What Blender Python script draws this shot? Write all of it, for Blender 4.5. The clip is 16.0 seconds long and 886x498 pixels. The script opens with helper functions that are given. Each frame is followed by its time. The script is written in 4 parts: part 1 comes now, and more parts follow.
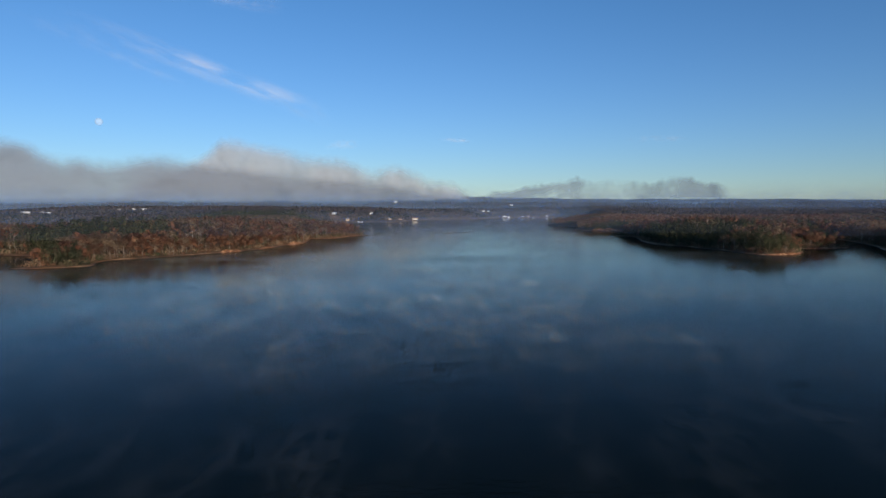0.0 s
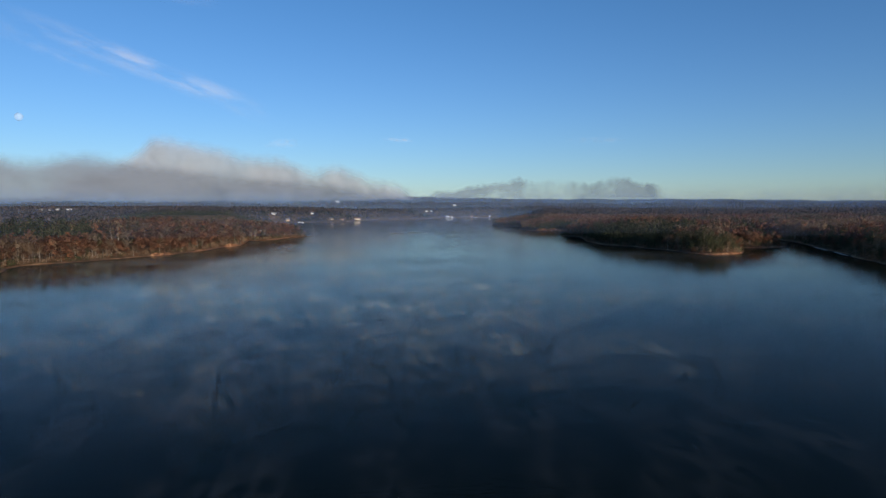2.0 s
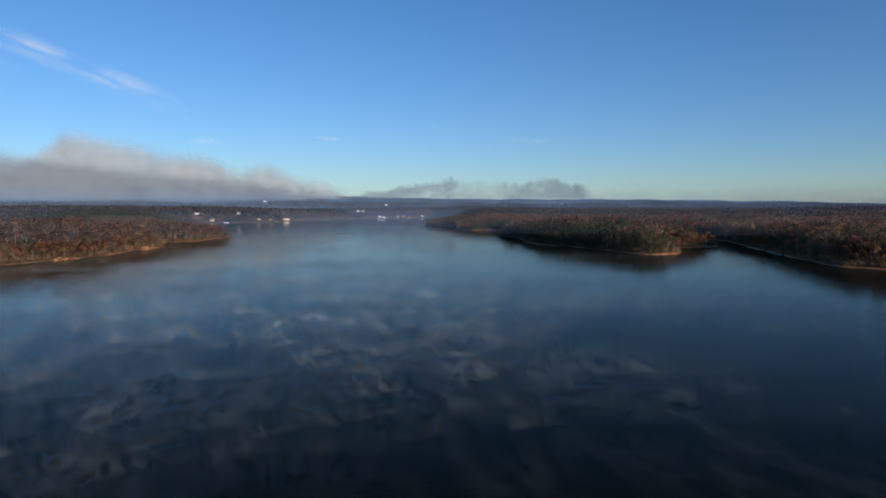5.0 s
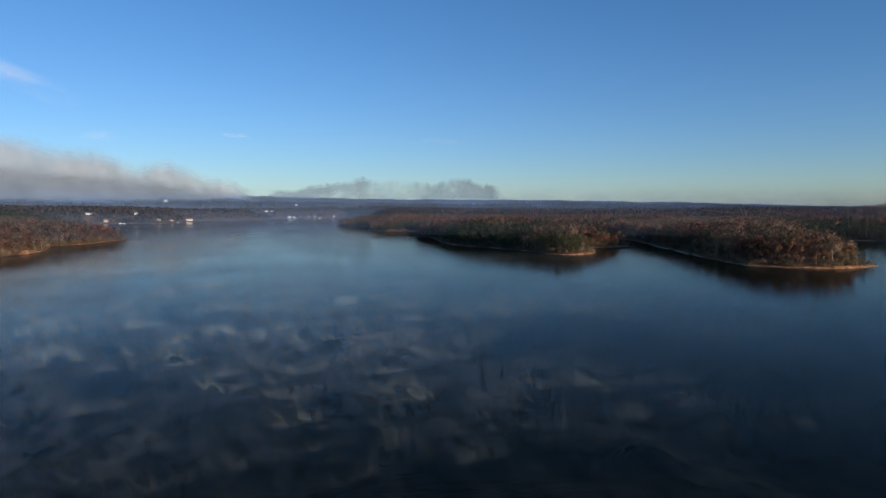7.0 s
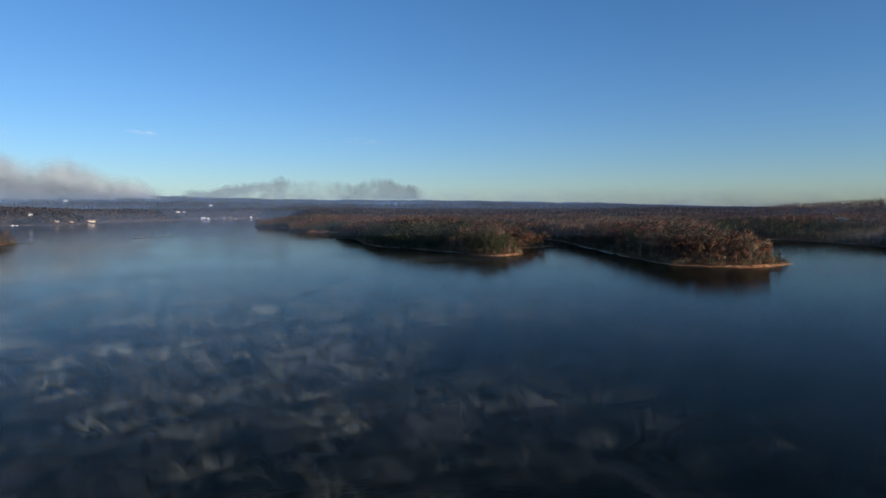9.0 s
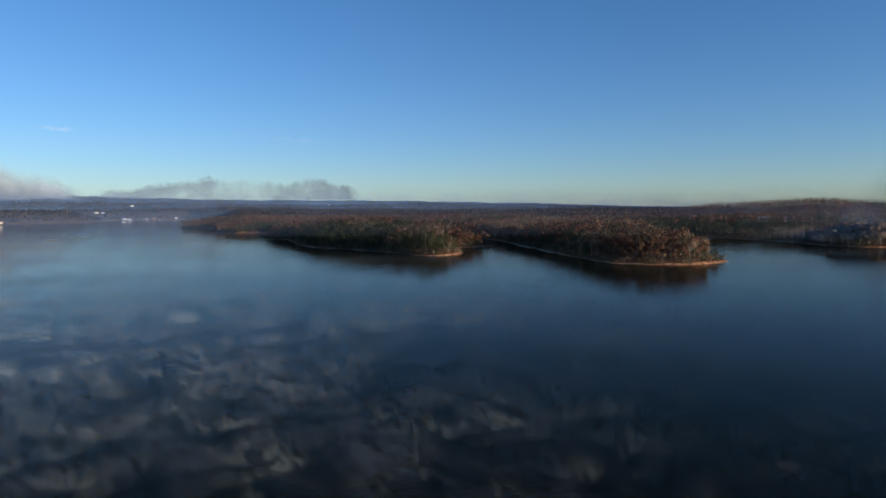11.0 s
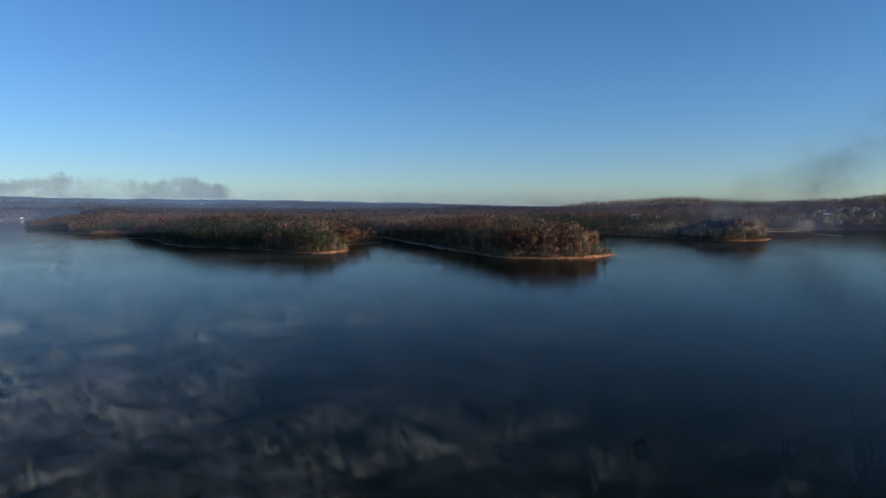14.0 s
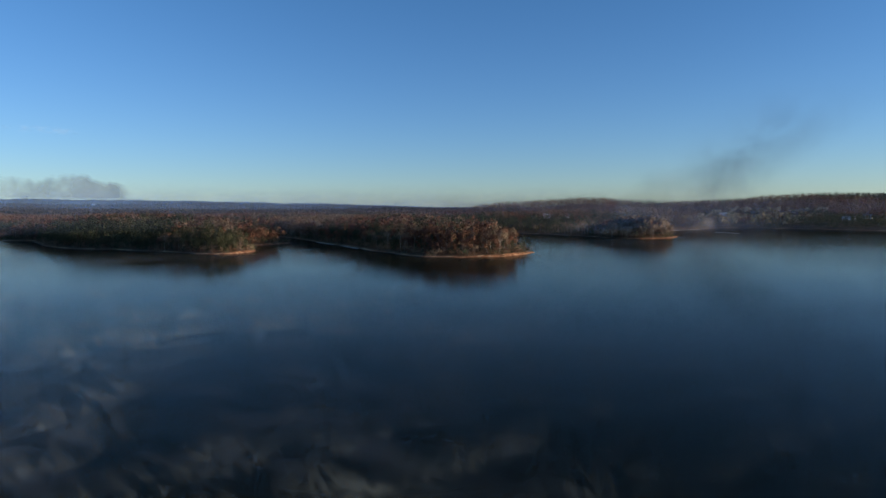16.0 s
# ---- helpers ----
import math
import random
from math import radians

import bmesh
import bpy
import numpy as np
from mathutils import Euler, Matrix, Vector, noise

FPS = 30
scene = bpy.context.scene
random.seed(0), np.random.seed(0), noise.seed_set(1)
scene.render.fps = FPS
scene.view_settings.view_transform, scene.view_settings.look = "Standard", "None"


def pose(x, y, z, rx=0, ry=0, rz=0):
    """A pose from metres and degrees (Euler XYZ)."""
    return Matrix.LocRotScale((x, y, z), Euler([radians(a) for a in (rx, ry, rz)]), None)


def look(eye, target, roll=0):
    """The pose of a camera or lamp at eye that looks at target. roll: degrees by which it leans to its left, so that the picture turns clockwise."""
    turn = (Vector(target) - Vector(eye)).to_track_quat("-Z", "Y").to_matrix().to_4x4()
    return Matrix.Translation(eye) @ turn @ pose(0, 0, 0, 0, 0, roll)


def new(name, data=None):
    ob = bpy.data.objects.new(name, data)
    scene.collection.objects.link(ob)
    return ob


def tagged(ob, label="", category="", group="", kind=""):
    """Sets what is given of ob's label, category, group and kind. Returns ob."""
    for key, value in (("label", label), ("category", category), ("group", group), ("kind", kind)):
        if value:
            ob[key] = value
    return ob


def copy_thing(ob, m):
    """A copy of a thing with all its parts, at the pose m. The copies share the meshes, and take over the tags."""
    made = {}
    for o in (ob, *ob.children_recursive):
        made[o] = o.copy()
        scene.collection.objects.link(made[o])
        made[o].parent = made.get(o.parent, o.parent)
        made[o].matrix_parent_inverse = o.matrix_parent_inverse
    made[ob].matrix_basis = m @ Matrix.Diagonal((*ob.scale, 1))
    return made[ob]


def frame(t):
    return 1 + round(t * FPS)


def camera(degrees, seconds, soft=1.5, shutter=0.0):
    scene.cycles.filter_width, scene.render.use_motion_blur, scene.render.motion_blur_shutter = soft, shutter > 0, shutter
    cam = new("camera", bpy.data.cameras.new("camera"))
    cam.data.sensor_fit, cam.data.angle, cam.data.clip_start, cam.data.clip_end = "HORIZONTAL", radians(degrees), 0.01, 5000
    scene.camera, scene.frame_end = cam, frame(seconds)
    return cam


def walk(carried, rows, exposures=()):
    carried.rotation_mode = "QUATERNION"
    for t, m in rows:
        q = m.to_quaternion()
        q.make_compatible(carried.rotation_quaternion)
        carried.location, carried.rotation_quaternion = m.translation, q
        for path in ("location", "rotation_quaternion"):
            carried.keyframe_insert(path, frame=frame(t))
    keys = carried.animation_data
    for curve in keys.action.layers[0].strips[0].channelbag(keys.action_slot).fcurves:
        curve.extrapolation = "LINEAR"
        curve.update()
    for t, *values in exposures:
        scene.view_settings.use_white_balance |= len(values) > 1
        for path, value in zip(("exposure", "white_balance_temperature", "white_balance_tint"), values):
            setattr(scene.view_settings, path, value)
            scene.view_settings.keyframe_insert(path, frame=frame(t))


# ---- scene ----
cam = camera(69.62, 16.0, soft=1.3)
# seconds, eye (m), heading, pitch, roll (degrees)
PATH = [
    (0, -0.09, 0.00, 43.91, 0.117, -3.516, -0.232),
    (0.5, -0.79, 4.96, 44.06, -1.179, -3.528, -0.273),
    (1, -1.37, 9.78, 44.20, -2.493, -3.539, -0.269),
    (1.5, -2.00, 14.58, 44.28, -3.785, -3.536, -0.282),
    (2, -2.62, 19.42, 44.28, -5.037, -3.541, -0.278),
    (2.5, -3.13, 24.31, 44.20, -6.199, -3.532, -0.288),
    (3, -3.54, 29.27, 44.15, -7.104, -3.545, -0.234),
    (3.5, -4.00, 34.27, 44.13, -7.756, -3.547, -0.226),
    (6, -6.29, 58.26, 44.34, -14.920, -3.605, -0.232),
    (6.5, -6.11, 62.96, 44.34, -17.050, -3.608, -0.219),
    (7, -5.68, 67.55, 44.36, -19.128, -3.586, -0.174),
    (7.5, -4.90, 72.57, 44.38, -21.076, -3.588, -0.192),
    (8, -3.93, 77.63, 44.38, -22.861, -3.577, -0.180),
    (8.5, -2.82, 82.73, 44.34, -24.573, -3.583, -0.220),
    (9, -1.46, 87.79, 44.19, -26.155, -3.566, -0.220),
    (11.5, 7.14, 111.98, 41.55, -33.662, -3.531, -0.298),
    (12, 8.91, 116.69, 40.64, -35.460, -3.531, -0.258),
    (12.5, 10.82, 121.30, 39.55, -37.327, -3.543, -0.270),
    (13, 13.01, 125.63, 38.58, -39.144, -3.533, -0.258),
    (13.5, 15.29, 129.89, 37.65, -40.994, -3.529, -0.258),
    (14, 17.81, 134.16, 36.65, -42.632, -3.531, -0.271),
    (14.5, 20.63, 138.47, 35.69, -44.079, -3.527, -0.265),
    (15, 23.56, 142.70, 34.89, -45.388, -3.517, -0.239),
    (15.5, 26.73, 146.69, 34.20, -47.581, -3.501, -0.260),
    (16, 30.19, 150.62, 33.46, -50.499, -3.441, -0.280),
]


def drone_pose(x, y, z, heading, pitch, roll):
    return pose(x, y, z, 0, 0, heading) @ pose(0, 0, 0, 90 + pitch) @ pose(0, 0, 0, 0, 0, roll)


walk(cam, [(t, drone_pose(*row)) for t, *row in PATH], [(0, -0.04), (6, 0.03), (9, 0.08), (16, 0.2)])

# ---------------------------------------------------------------- light: a low morning sun behind the camera, clear sky
SUN_AZIMUTH, SUN_ELEVATION = 152.0, 9.5      # degrees clockwise from +y, above the horizon
SUN_WAY = Vector((math.sin(radians(SUN_AZIMUTH)) * math.cos(radians(SUN_ELEVATION)),
                  math.cos(radians(SUN_AZIMUTH)) * math.cos(radians(SUN_ELEVATION)), math.sin(radians(SUN_ELEVATION))))
world = bpy.data.worlds.new("world")
scene.world = world
world.use_nodes = True
sky = world.node_tree.nodes.new("ShaderNodeTexSky")
sky.sky_type, sky.sun_disc = "NISHITA", False
sky.sun_elevation, sky.sun_rotation = radians(SUN_ELEVATION), radians(SUN_AZIMUTH)
sky.altitude, sky.air_density, sky.dust_density, sky.ozone_density = 200, 1.0, 0.03, 2.4
back = world.node_tree.nodes["Background"]
back.inputs["Strength"].default_value = 0.148
clear = world.node_tree.nodes.new("ShaderNodeMix")     # crisp cold air: a bluer sky
clear.data_type, clear.blend_type = "RGBA", "MULTIPLY"
clear.inputs["Factor"].default_value = 1.0
rise = world.node_tree.nodes.new("ShaderNodeSeparateXYZ")
tint = world.node_tree.nodes.new("ShaderNodeValToRGB")
tint.color_ramp.elements[0].color, tint.color_ramp.elements[1].color = (0.55, 0.70, 1.05, 1), (0.375, 0.69, 1.0, 1)
tint.color_ramp.elements.new(0.13).color = (0.40, 0.70, 1.0, 1)
tint.color_ramp.elements[0].position, tint.color_ramp.elements[1].position = 0.0, 0.40
world.node_tree.links.new(world.node_tree.nodes.new("ShaderNodeTexCoord").outputs["Generated"], rise.inputs[0])
world.node_tree.links.new(rise.outputs[2], tint.inputs[0])
world.node_tree.links.new(tint.outputs[0], clear.inputs[7])
world.node_tree.links.new(sky.outputs["Color"], clear.inputs[6])
world.node_tree.links.new(clear.outputs[2], back.inputs["Color"])
sun_data = bpy.data.lights.new("sun", "SUN")
sun_data.energy, sun_data.angle, sun_data.color = 5.0, radians(0.5), (1.0, 0.83, 0.65)
sun = new("sun", sun_data)
sun.matrix_world = look(SUN_WAY * 100, (0, 0, 0))
scene.cycles.transparent_max_bounces = 32

# ---------------------------------------------------------------- materials
class Nodes:
    """A node material, built by short calls."""

    def __init__(self, name):
        self.material = bpy.data.materials.new(name)
        self.material.use_nodes = True
        self.tree = self.material.node_tree
        self.tree.nodes.clear()
        self.out = self.tree.nodes.new("ShaderNodeOutputMaterial")

    def add(self, kind, **inputs):
        node = self.tree.nodes.new("ShaderNode" + kind)
        for key, value in inputs.items():
            self.put(node.inputs[key.replace("_", " ")], value)
        return node

    def put(self, socket, value):
        if isinstance(value, bpy.types.NodeSocket):
            self.tree.links.new(value, socket)
        else:
            socket.default_value = value

    def maths(self, operation, a, b=0.0, clamp=False):
        node = self.tree.nodes.new("ShaderNodeMath")
        node.operation, node.use_clamp = operation, clamp
        self.put(node.inputs[0], a)
        self.put(node.inputs[1], b)
        return node.outputs[0]

    def span(self, value, a, b, c=0.0, d=1.0):
        node = self.tree.nodes.new("ShaderNodeMapRange")
        node.interpolation_type = "SMOOTHSTEP"
        for n, v in enumerate((value, a, b, c, d)):
            self.put(node.inputs[n], v)
        return node.outputs[0]

    def noise(self, place, scale, detail=3.0, rough=0.55, stretch=(1, 1, 1)):
        mapped = self.add("Mapping", Vector=place, Scale=stretch)
        return self.add("TexNoise", Vector=mapped.outputs[0], Scale=scale, Detail=detail, Roughness=rough).outputs["Fac"]

    def ramp(self, value, stops):
        node = self.tree.nodes.new("ShaderNodeValToRGB")
        el = node.color_ramp.elements
        while len(el) < len(stops):
            el.new(0.5)
        for e, (at, colour) in zip(el, stops):
            e.position, e.color = at, (*colour, 1)
        self.put(node.inputs[0], value)
        return node.outputs[0]

    def mix(self, fac, a, b):
        node = self.tree.nodes.new("ShaderNodeMix")
        node.data_type = "RGBA"
        self.put(node.inputs["Factor"], fac)
        for socket, v in ((node.inputs[6], a), (node.inputs[7], b)):
            self.put(socket, (*v, 1) if isinstance(v, tuple) and len(v) == 3 else v)
        return node.outputs[2]

    def bump(self, value, strength, distance, normal=None):
        node = self.add("Bump", Height=value, Strength=strength, Distance=distance)
        if normal is not None:
            self.put(node.inputs["Normal"], normal)
        return node.outputs[0]

    def surface(self, colour, rough=0.9, normal=None, metal=0.0, specular=0.2):
        b = self.add("BsdfPrincipled", Roughness=rough, Metallic=metal)
        self.put(b.inputs["Base Color"], (*colour, 1) if isinstance(colour, tuple) else colour)
        b.inputs["Specular IOR Level"].default_value = specular
        if normal is not None:
            self.put(b.inputs["Normal"], normal)
        self.tree.links.new(b.outputs[0], self.out.inputs[0])
        return self.material


def place_of(n):
    return n.add("NewGeometry").outputs["Position"]


def growth(name, stops, spread=0.14, single=False, thin=0.14):
    """Bark, twigs or leaves: the tone changes from tree to tree, and a little from spray to spray."""
    n = Nodes(name)
    if single:
        tone = n.add("ObjectInfo").outputs["Random"]
    else:
        cell = n.add("TexVoronoi", Vector=n.add("Mapping", Vector=place_of(n), Scale=(1, 1, 0)).outputs[0], Scale=spread)
        tone = n.add("SeparateColor", Color=cell.outputs["Color"]).outputs[0]
    island = n.add("NewGeometry").outputs["Random Per Island"]
    tone = n.maths("ADD", n.maths("MULTIPLY", tone, 0.5), n.maths("ADD", n.maths("MULTIPLY", island, 0.12), n.span(n.noise(place_of(n), 0.02, 3), 0.3, 0.7, 0.0, 0.38)))
    colour = n.ramp(tone, stops)
    n.surface(colour, 0.85, specular=0.1)
    if thin:                     # sun shines through leaves and fine twigs
        both = n.add("MixShader", Fac=thin)
        n.tree.links.new(n.out.inputs[0].links[0].from_socket, both.inputs[1])
        n.tree.links.new(n.add("BsdfTranslucent", Color=colour).outputs[0], both.inputs[2])
        n.tree.links.new(both.outputs[0], n.out.inputs[0])
    return n.material


BARE = [(0.0, (0.135, 0.088, 0.058)), (0.4, (0.20, 0.138, 0.092)), (0.75, (0.26, 0.185, 0.120)), (1.0, (0.36, 0.275, 0.185))]
RUST = [(0.0, (0.100, 0.055, 0.040)), (0.4, (0.150, 0.078, 0.050)), (0.75, (0.20, 0.092, 0.054)), (1.0, (0.26, 0.125, 0.070))]
PINE = [(0.0, (0.032, 0.042, 0.024)), (0.5, (0.060, 0.070, 0.036)), (1.0, (0.115, 0.113, 0.058))]
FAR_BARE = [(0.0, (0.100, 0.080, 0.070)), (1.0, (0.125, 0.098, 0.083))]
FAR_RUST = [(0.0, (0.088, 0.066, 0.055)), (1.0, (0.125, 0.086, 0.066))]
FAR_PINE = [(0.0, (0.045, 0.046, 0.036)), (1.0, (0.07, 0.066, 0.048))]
BARK = [(0.0, (0.13, 0.105, 0.085)), (0.5, (0.28, 0.24, 0.20)), (1.0, (0.55, 0.50, 0.43))]
BARK_DARK = [(0.0, (0.05, 0.038, 0.03)), (1.0, (0.13, 0.10, 0.08))]
m_bark = growth("bark", BARK, single=True, thin=0.0)
m_bark_dark = growth("dark_bark", BARK_DARK, single=True, thin=0.0)
m_wood_bark_dark = growth("dark_bark_of_woods", BARK_DARK, thin=0.0)
m_twigs = growth("bare_twigs", BARE, single=True)
m_rust = growth("rust_leaves", RUST, single=True)
m_needles = growth("pine_needles", PINE, single=True)
m_wood_bare, m_wood_rust, m_wood_pine = growth("bare_woods", BARE), growth("rust_woods", RUST), growth("pine_woods", PINE)
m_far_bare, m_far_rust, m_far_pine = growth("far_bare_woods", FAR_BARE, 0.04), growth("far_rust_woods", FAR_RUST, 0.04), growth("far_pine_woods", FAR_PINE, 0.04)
m_gold = growth("golden_leaves", [(0.0, (0.19, 0.15, 0.085)), (0.6, (0.34, 0.28, 0.17)), (1.0, (0.46, 0.41, 0.29))], single=True)
m_tan = growth("tan_leaves", [(0.0, (0.16, 0.12, 0.085)), (0.6, (0.25, 0.195, 0.135)), (1.0, (0.34, 0.28, 0.20))], single=True)
m_wood_bark = growth("bark_of_woods", BARK, thin=0.0)


def ground_material():
    n = Nodes("ground")
    p = place_of(n)
    z = n.add("SeparateXYZ", Vector=p).outputs[2]
    litter = n.ramp(n.noise(p, 0.06, 6), [(0.3, (0.075, 0.050, 0.032)), (0.5, (0.13, 0.080, 0.045)), (0.7, (0.19, 0.125, 0.07))])
    clay = n.ramp(n.noise(p, 0.035, 6), [(0.35, (0.15, 0.085, 0.05)), (0.55, (0.34, 0.18, 0.085)), (0.68, (0.55, 0.36, 0.20))])
    edge = n.maths("ADD", z, n.maths("MULTIPLY", n.noise(p, 0.07, 4), -1.6))
    base = n.mix(n.span(edge, -0.6, 0.1), clay, litter)
    wet = n.mix(n.span(z, 0.05, 0.3), (0.075, 0.05, 0.035), base)
    return n.surface(wet, 0.95, n.bump(n.noise(p, 0.8, 4), 0.6, 0.3), specular=0.1)


def clay_material():
    n = Nodes("raw_clay")
    p = place_of(n)
    tone = n.noise(p, 0.22, 6, 0.65, stretch=(1, 1, 2.5))
    return n.surface(n.ramp(tone, [(0.36, (0.13, 0.065, 0.038)), (0.53, (0.30, 0.14, 0.065)), (0.68, (0.58, 0.38, 0.22))]), 0.95, n.bump(tone, 0.8, 0.4), specular=0.1)


m_clay = clay_material()


def water_material():
    n = Nodes("lake_water")
    p = place_of(n)
    calm = n.span(n.noise(p, 0.006, 3, stretch=(0.6, 1.4, 1)), 0.36, 0.66, 0.35, 1.0)
    ripple = n.noise(p, 0.55, 4, 0.6, stretch=(0.7, 1.3, 1))
    swell = n.noise(p, 0.09, 3, 0.5, stretch=(0.6, 1.5, 1))
    waves = n.maths("MULTIPLY", n.maths("ADD", ripple, n.maths("MULTIPLY", swell, 1.2)), calm)
    tilt = n.bump(waves, 0.25, 0.24)
    fresnel = n.add("Fresnel", IOR=1.33)
    n.put(fresnel.inputs["Normal"], tilt)
    gloss = n.add("BsdfGlossy", Roughness=0.05)
    n.put(gloss.inputs["Normal"], tilt)
    both = n.add("MixShader", Fac=n.maths("MULTIPLY", n.maths("POWER", fresnel.outputs[0], 1.62), 1.0, True))
    n.tree.links.new(n.add("BsdfDiffuse", Color=(0.0045, 0.007, 0.004, 1)).outputs[0], both.inputs[1])
    n.tree.links.new(gloss.outputs[0], both.inputs[2])
    n.tree.links.new(both.outputs[0], n.out.inputs[0])
    return n.material


def vapour(name, colour, alpha):
    """Mist and cloud: a diffuse veil, lit from either side; alpha takes the nodes, the sheet's own u and v, and the place."""
    n = Nodes(name)
    uv = n.add("SeparateXYZ", Vector=n.add("UVMap").outputs[0])
    veil = n.add("MixShader", Fac=0.25)
    n.tree.links.new(n.add("BsdfDiffuse", Color=(*colour, 1)).outputs[0], veil.inputs[1])
    n.tree.links.new(n.add("BsdfTranslucent", Color=(*colour, 1)).outputs[0], veil.inputs[2])
    both = n.add("MixShader", Fac=alpha(n, uv.outputs[0], uv.outputs[1], place_of(n)))
    n.tree.links.new(n.add("BsdfTransparent").outputs[0], both.inputs[1])
    n.tree.links.new(veil.outputs[0], both.inputs[2])
    n.tree.links.new(both.outputs[0], n.out.inputs[0])
    return n.material


# ---------------------------------------------------------------- the lie of the land
CX, CY = 30.0, 90.0          # middle of the flight, from which the land is laid out


def vnoise(x, y, seed=0):
    """Smooth value noise in the plane, 0 to 1, one cell per unit."""
    x, y = np.asarray(x, float), np.asarray(y, float)
    xi, yi = np.floor(x).astype(np.int64), np.floor(y).astype(np.int64)
    fx, fy = x - xi, y - yi
    fx, fy = fx * fx * (3 - 2 * fx), fy * fy * (3 - 2 * fy)

    def lattice(a, b):
        n = (a * 374761393 + b * 668265263 + seed * 2147483647) & 0xFFFFFFFF
        n = ((n ^ (n >> 13)) * 1274126177) & 0xFFFFFFFF
        return ((n ^ (n >> 16)) & 0xFFFF) / 65535.0

    low = lattice(xi, yi) * (1 - fx) + lattice(xi + 1, yi) * fx
    high = lattice(xi, yi + 1) * (1 - fx) + lattice(xi + 1, yi + 1) * fx
    return low * (1 - fy) + high * fy


def fractal(x, y, size, seed=0, octaves=4):
    total, weight, gain = 0.0, 0.0, 1.0
    for o in range(octaves):
        total = total + gain * vnoise(x / size * 2**o, y / size * 2**o, seed + 17 * o)
        weight, gain = weight + gain, gain * 0.5
    return total / weight


def smooth(a, b, v):
    s = np.clip((v - a) / (b - a), 0, 1)
    return s * s * (3 - 2 * s)


# Plan of the lake's shore, and of the land that stands in it.
SHORE_FAR = [(-2600, 2250), (-1600, 2050), (-1200, 1970), (-1020, 1800), (-760, 1700), (-520, 1640), (-360, 1690), (-300, 1800), (-420, 1950), (-520, 2200), (-480, 2370), (-320, 2395), (-250, 2325), (-195, 2290), (-134, 2500),
             (-60, 2860), (40, 2900), (150, 3030), (285, 3265), (430, 3380), (600, 3480), (720, 3300)]
SHORE_CAPE = [(560, 2600), (440, 2080), (350, 1960), (300, 1850), (282, 1750), (305, 1680), (338, 1605), (284, 1385), (289, 1312), (299, 1290), (352, 1272), (358, 1228), (318, 1110), (279, 1045), (303, 1008),
              (266, 862), (262, 782), (282, 745), (284, 706), (294, 660), (292, 626), (309, 599), (341, 611), (357, 628), (385, 694), (412, 690), (452, 707)]
SHORE_COVE = [(446, 726), (470, 800), (530, 930), (556, 900), (520, 790), (470, 685), (432, 590), (405, 540), (387, 492), (374, 453),
              (391, 427), (416, 411), (445, 411), (473, 418), (480, 440), (503, 485), (570, 570), (680, 690), (790, 720)]
SHORE_EAST = [(818, 668), (800, 600), (768, 530), (742, 482), (735, 442), (767, 420), (822, 424), (850, 446), (960, 530), (1045, 566), (1140, 545),
              (1235, 460), (1240, 385), (1190, 270), (1230, 100), (1500, -500), (1000, -1900), (-900, -1900), (-2200, -600), (-2900, 900)]
LAKE = SHORE_FAR + SHORE_CAPE + SHORE_COVE + SHORE_EAST
WEST_ISLAND = [(-130, 1107), (-160, 1080), (-168, 1010), (-196, 976), (-206, 984), (-187, 862), (-200, 800), (-211, 712), (-232, 665), (-258, 622),
               (-276, 592), (-296, 570), (-298, 546), (-287, 522), (-281, 506), (-297, 492), (-316, 483), (-338, 482), (-328, 498), (-330, 530), (-352, 590), (-404, 624),
               (-444, 634), (-560, 660), (-760, 800), (-860, 1100), (-760, 1420), (-480, 1480), (-260, 1330), (-190, 1180)]
BARS = [(2, 1190, 27, 1232, 3.4, "reeds"), (36, 1244, 64, 1276, 3.0, "reeds"), (-318, 452, -345, 455, 2.2, "mud"), (1004, 436, 975, 396, 3.4, "sand"), (1046, 530, 1125, 496, 3.6, "sand"),
        (481, 704, 452, 640, 2.6, "sand"), (444, 620, 420, 570, 2.4, "sand"), (-160, 1092, -126, 1109, 2.6, "mud")]


def outline_distance(px, py, ring):
    """Metres to the outline, above zero inside it."""
    best, inside = np.full(px.shape, 1e18), np.zeros(px.shape, bool)
    for (ax, ay), (bx, by) in zip(ring, ring[1:] + ring[:1]):
        ex, ey = bx - ax, by - ay
        s = np.clip(((px - ax) * ex + (py - ay) * ey) / (ex * ex + ey * ey), 0, 1)
        best = np.minimum(best, (px - ax - s * ex) ** 2 + (py - ay - s * ey) ** 2)
        crosses = (ay > py) != (by > py)
        inside ^= crosses & (px < ax + (py - ay) * ex / (ey if ey else 1e-9))
    return np.where(inside, 1, -1) * np.sqrt(best)


def inland(x, y):
    """Metres from the water's edge, above zero on land."""
    wob = 7.0
    wx = x + wob * (fractal(x, y, 60, 3) - 0.5) + 4 * (fractal(x, y, 14, 5, 2) - 0.5)
    wy = y + wob * (fractal(x, y, 60, 4) - 0.5) + 4 * (fractal(x, y, 14, 6, 2) - 0.5)
    land = -outline_distance(wx, wy, LAKE)
    land = np.maximum(land, outline_distance(wx, wy, WEST_ISLAND))
    return land


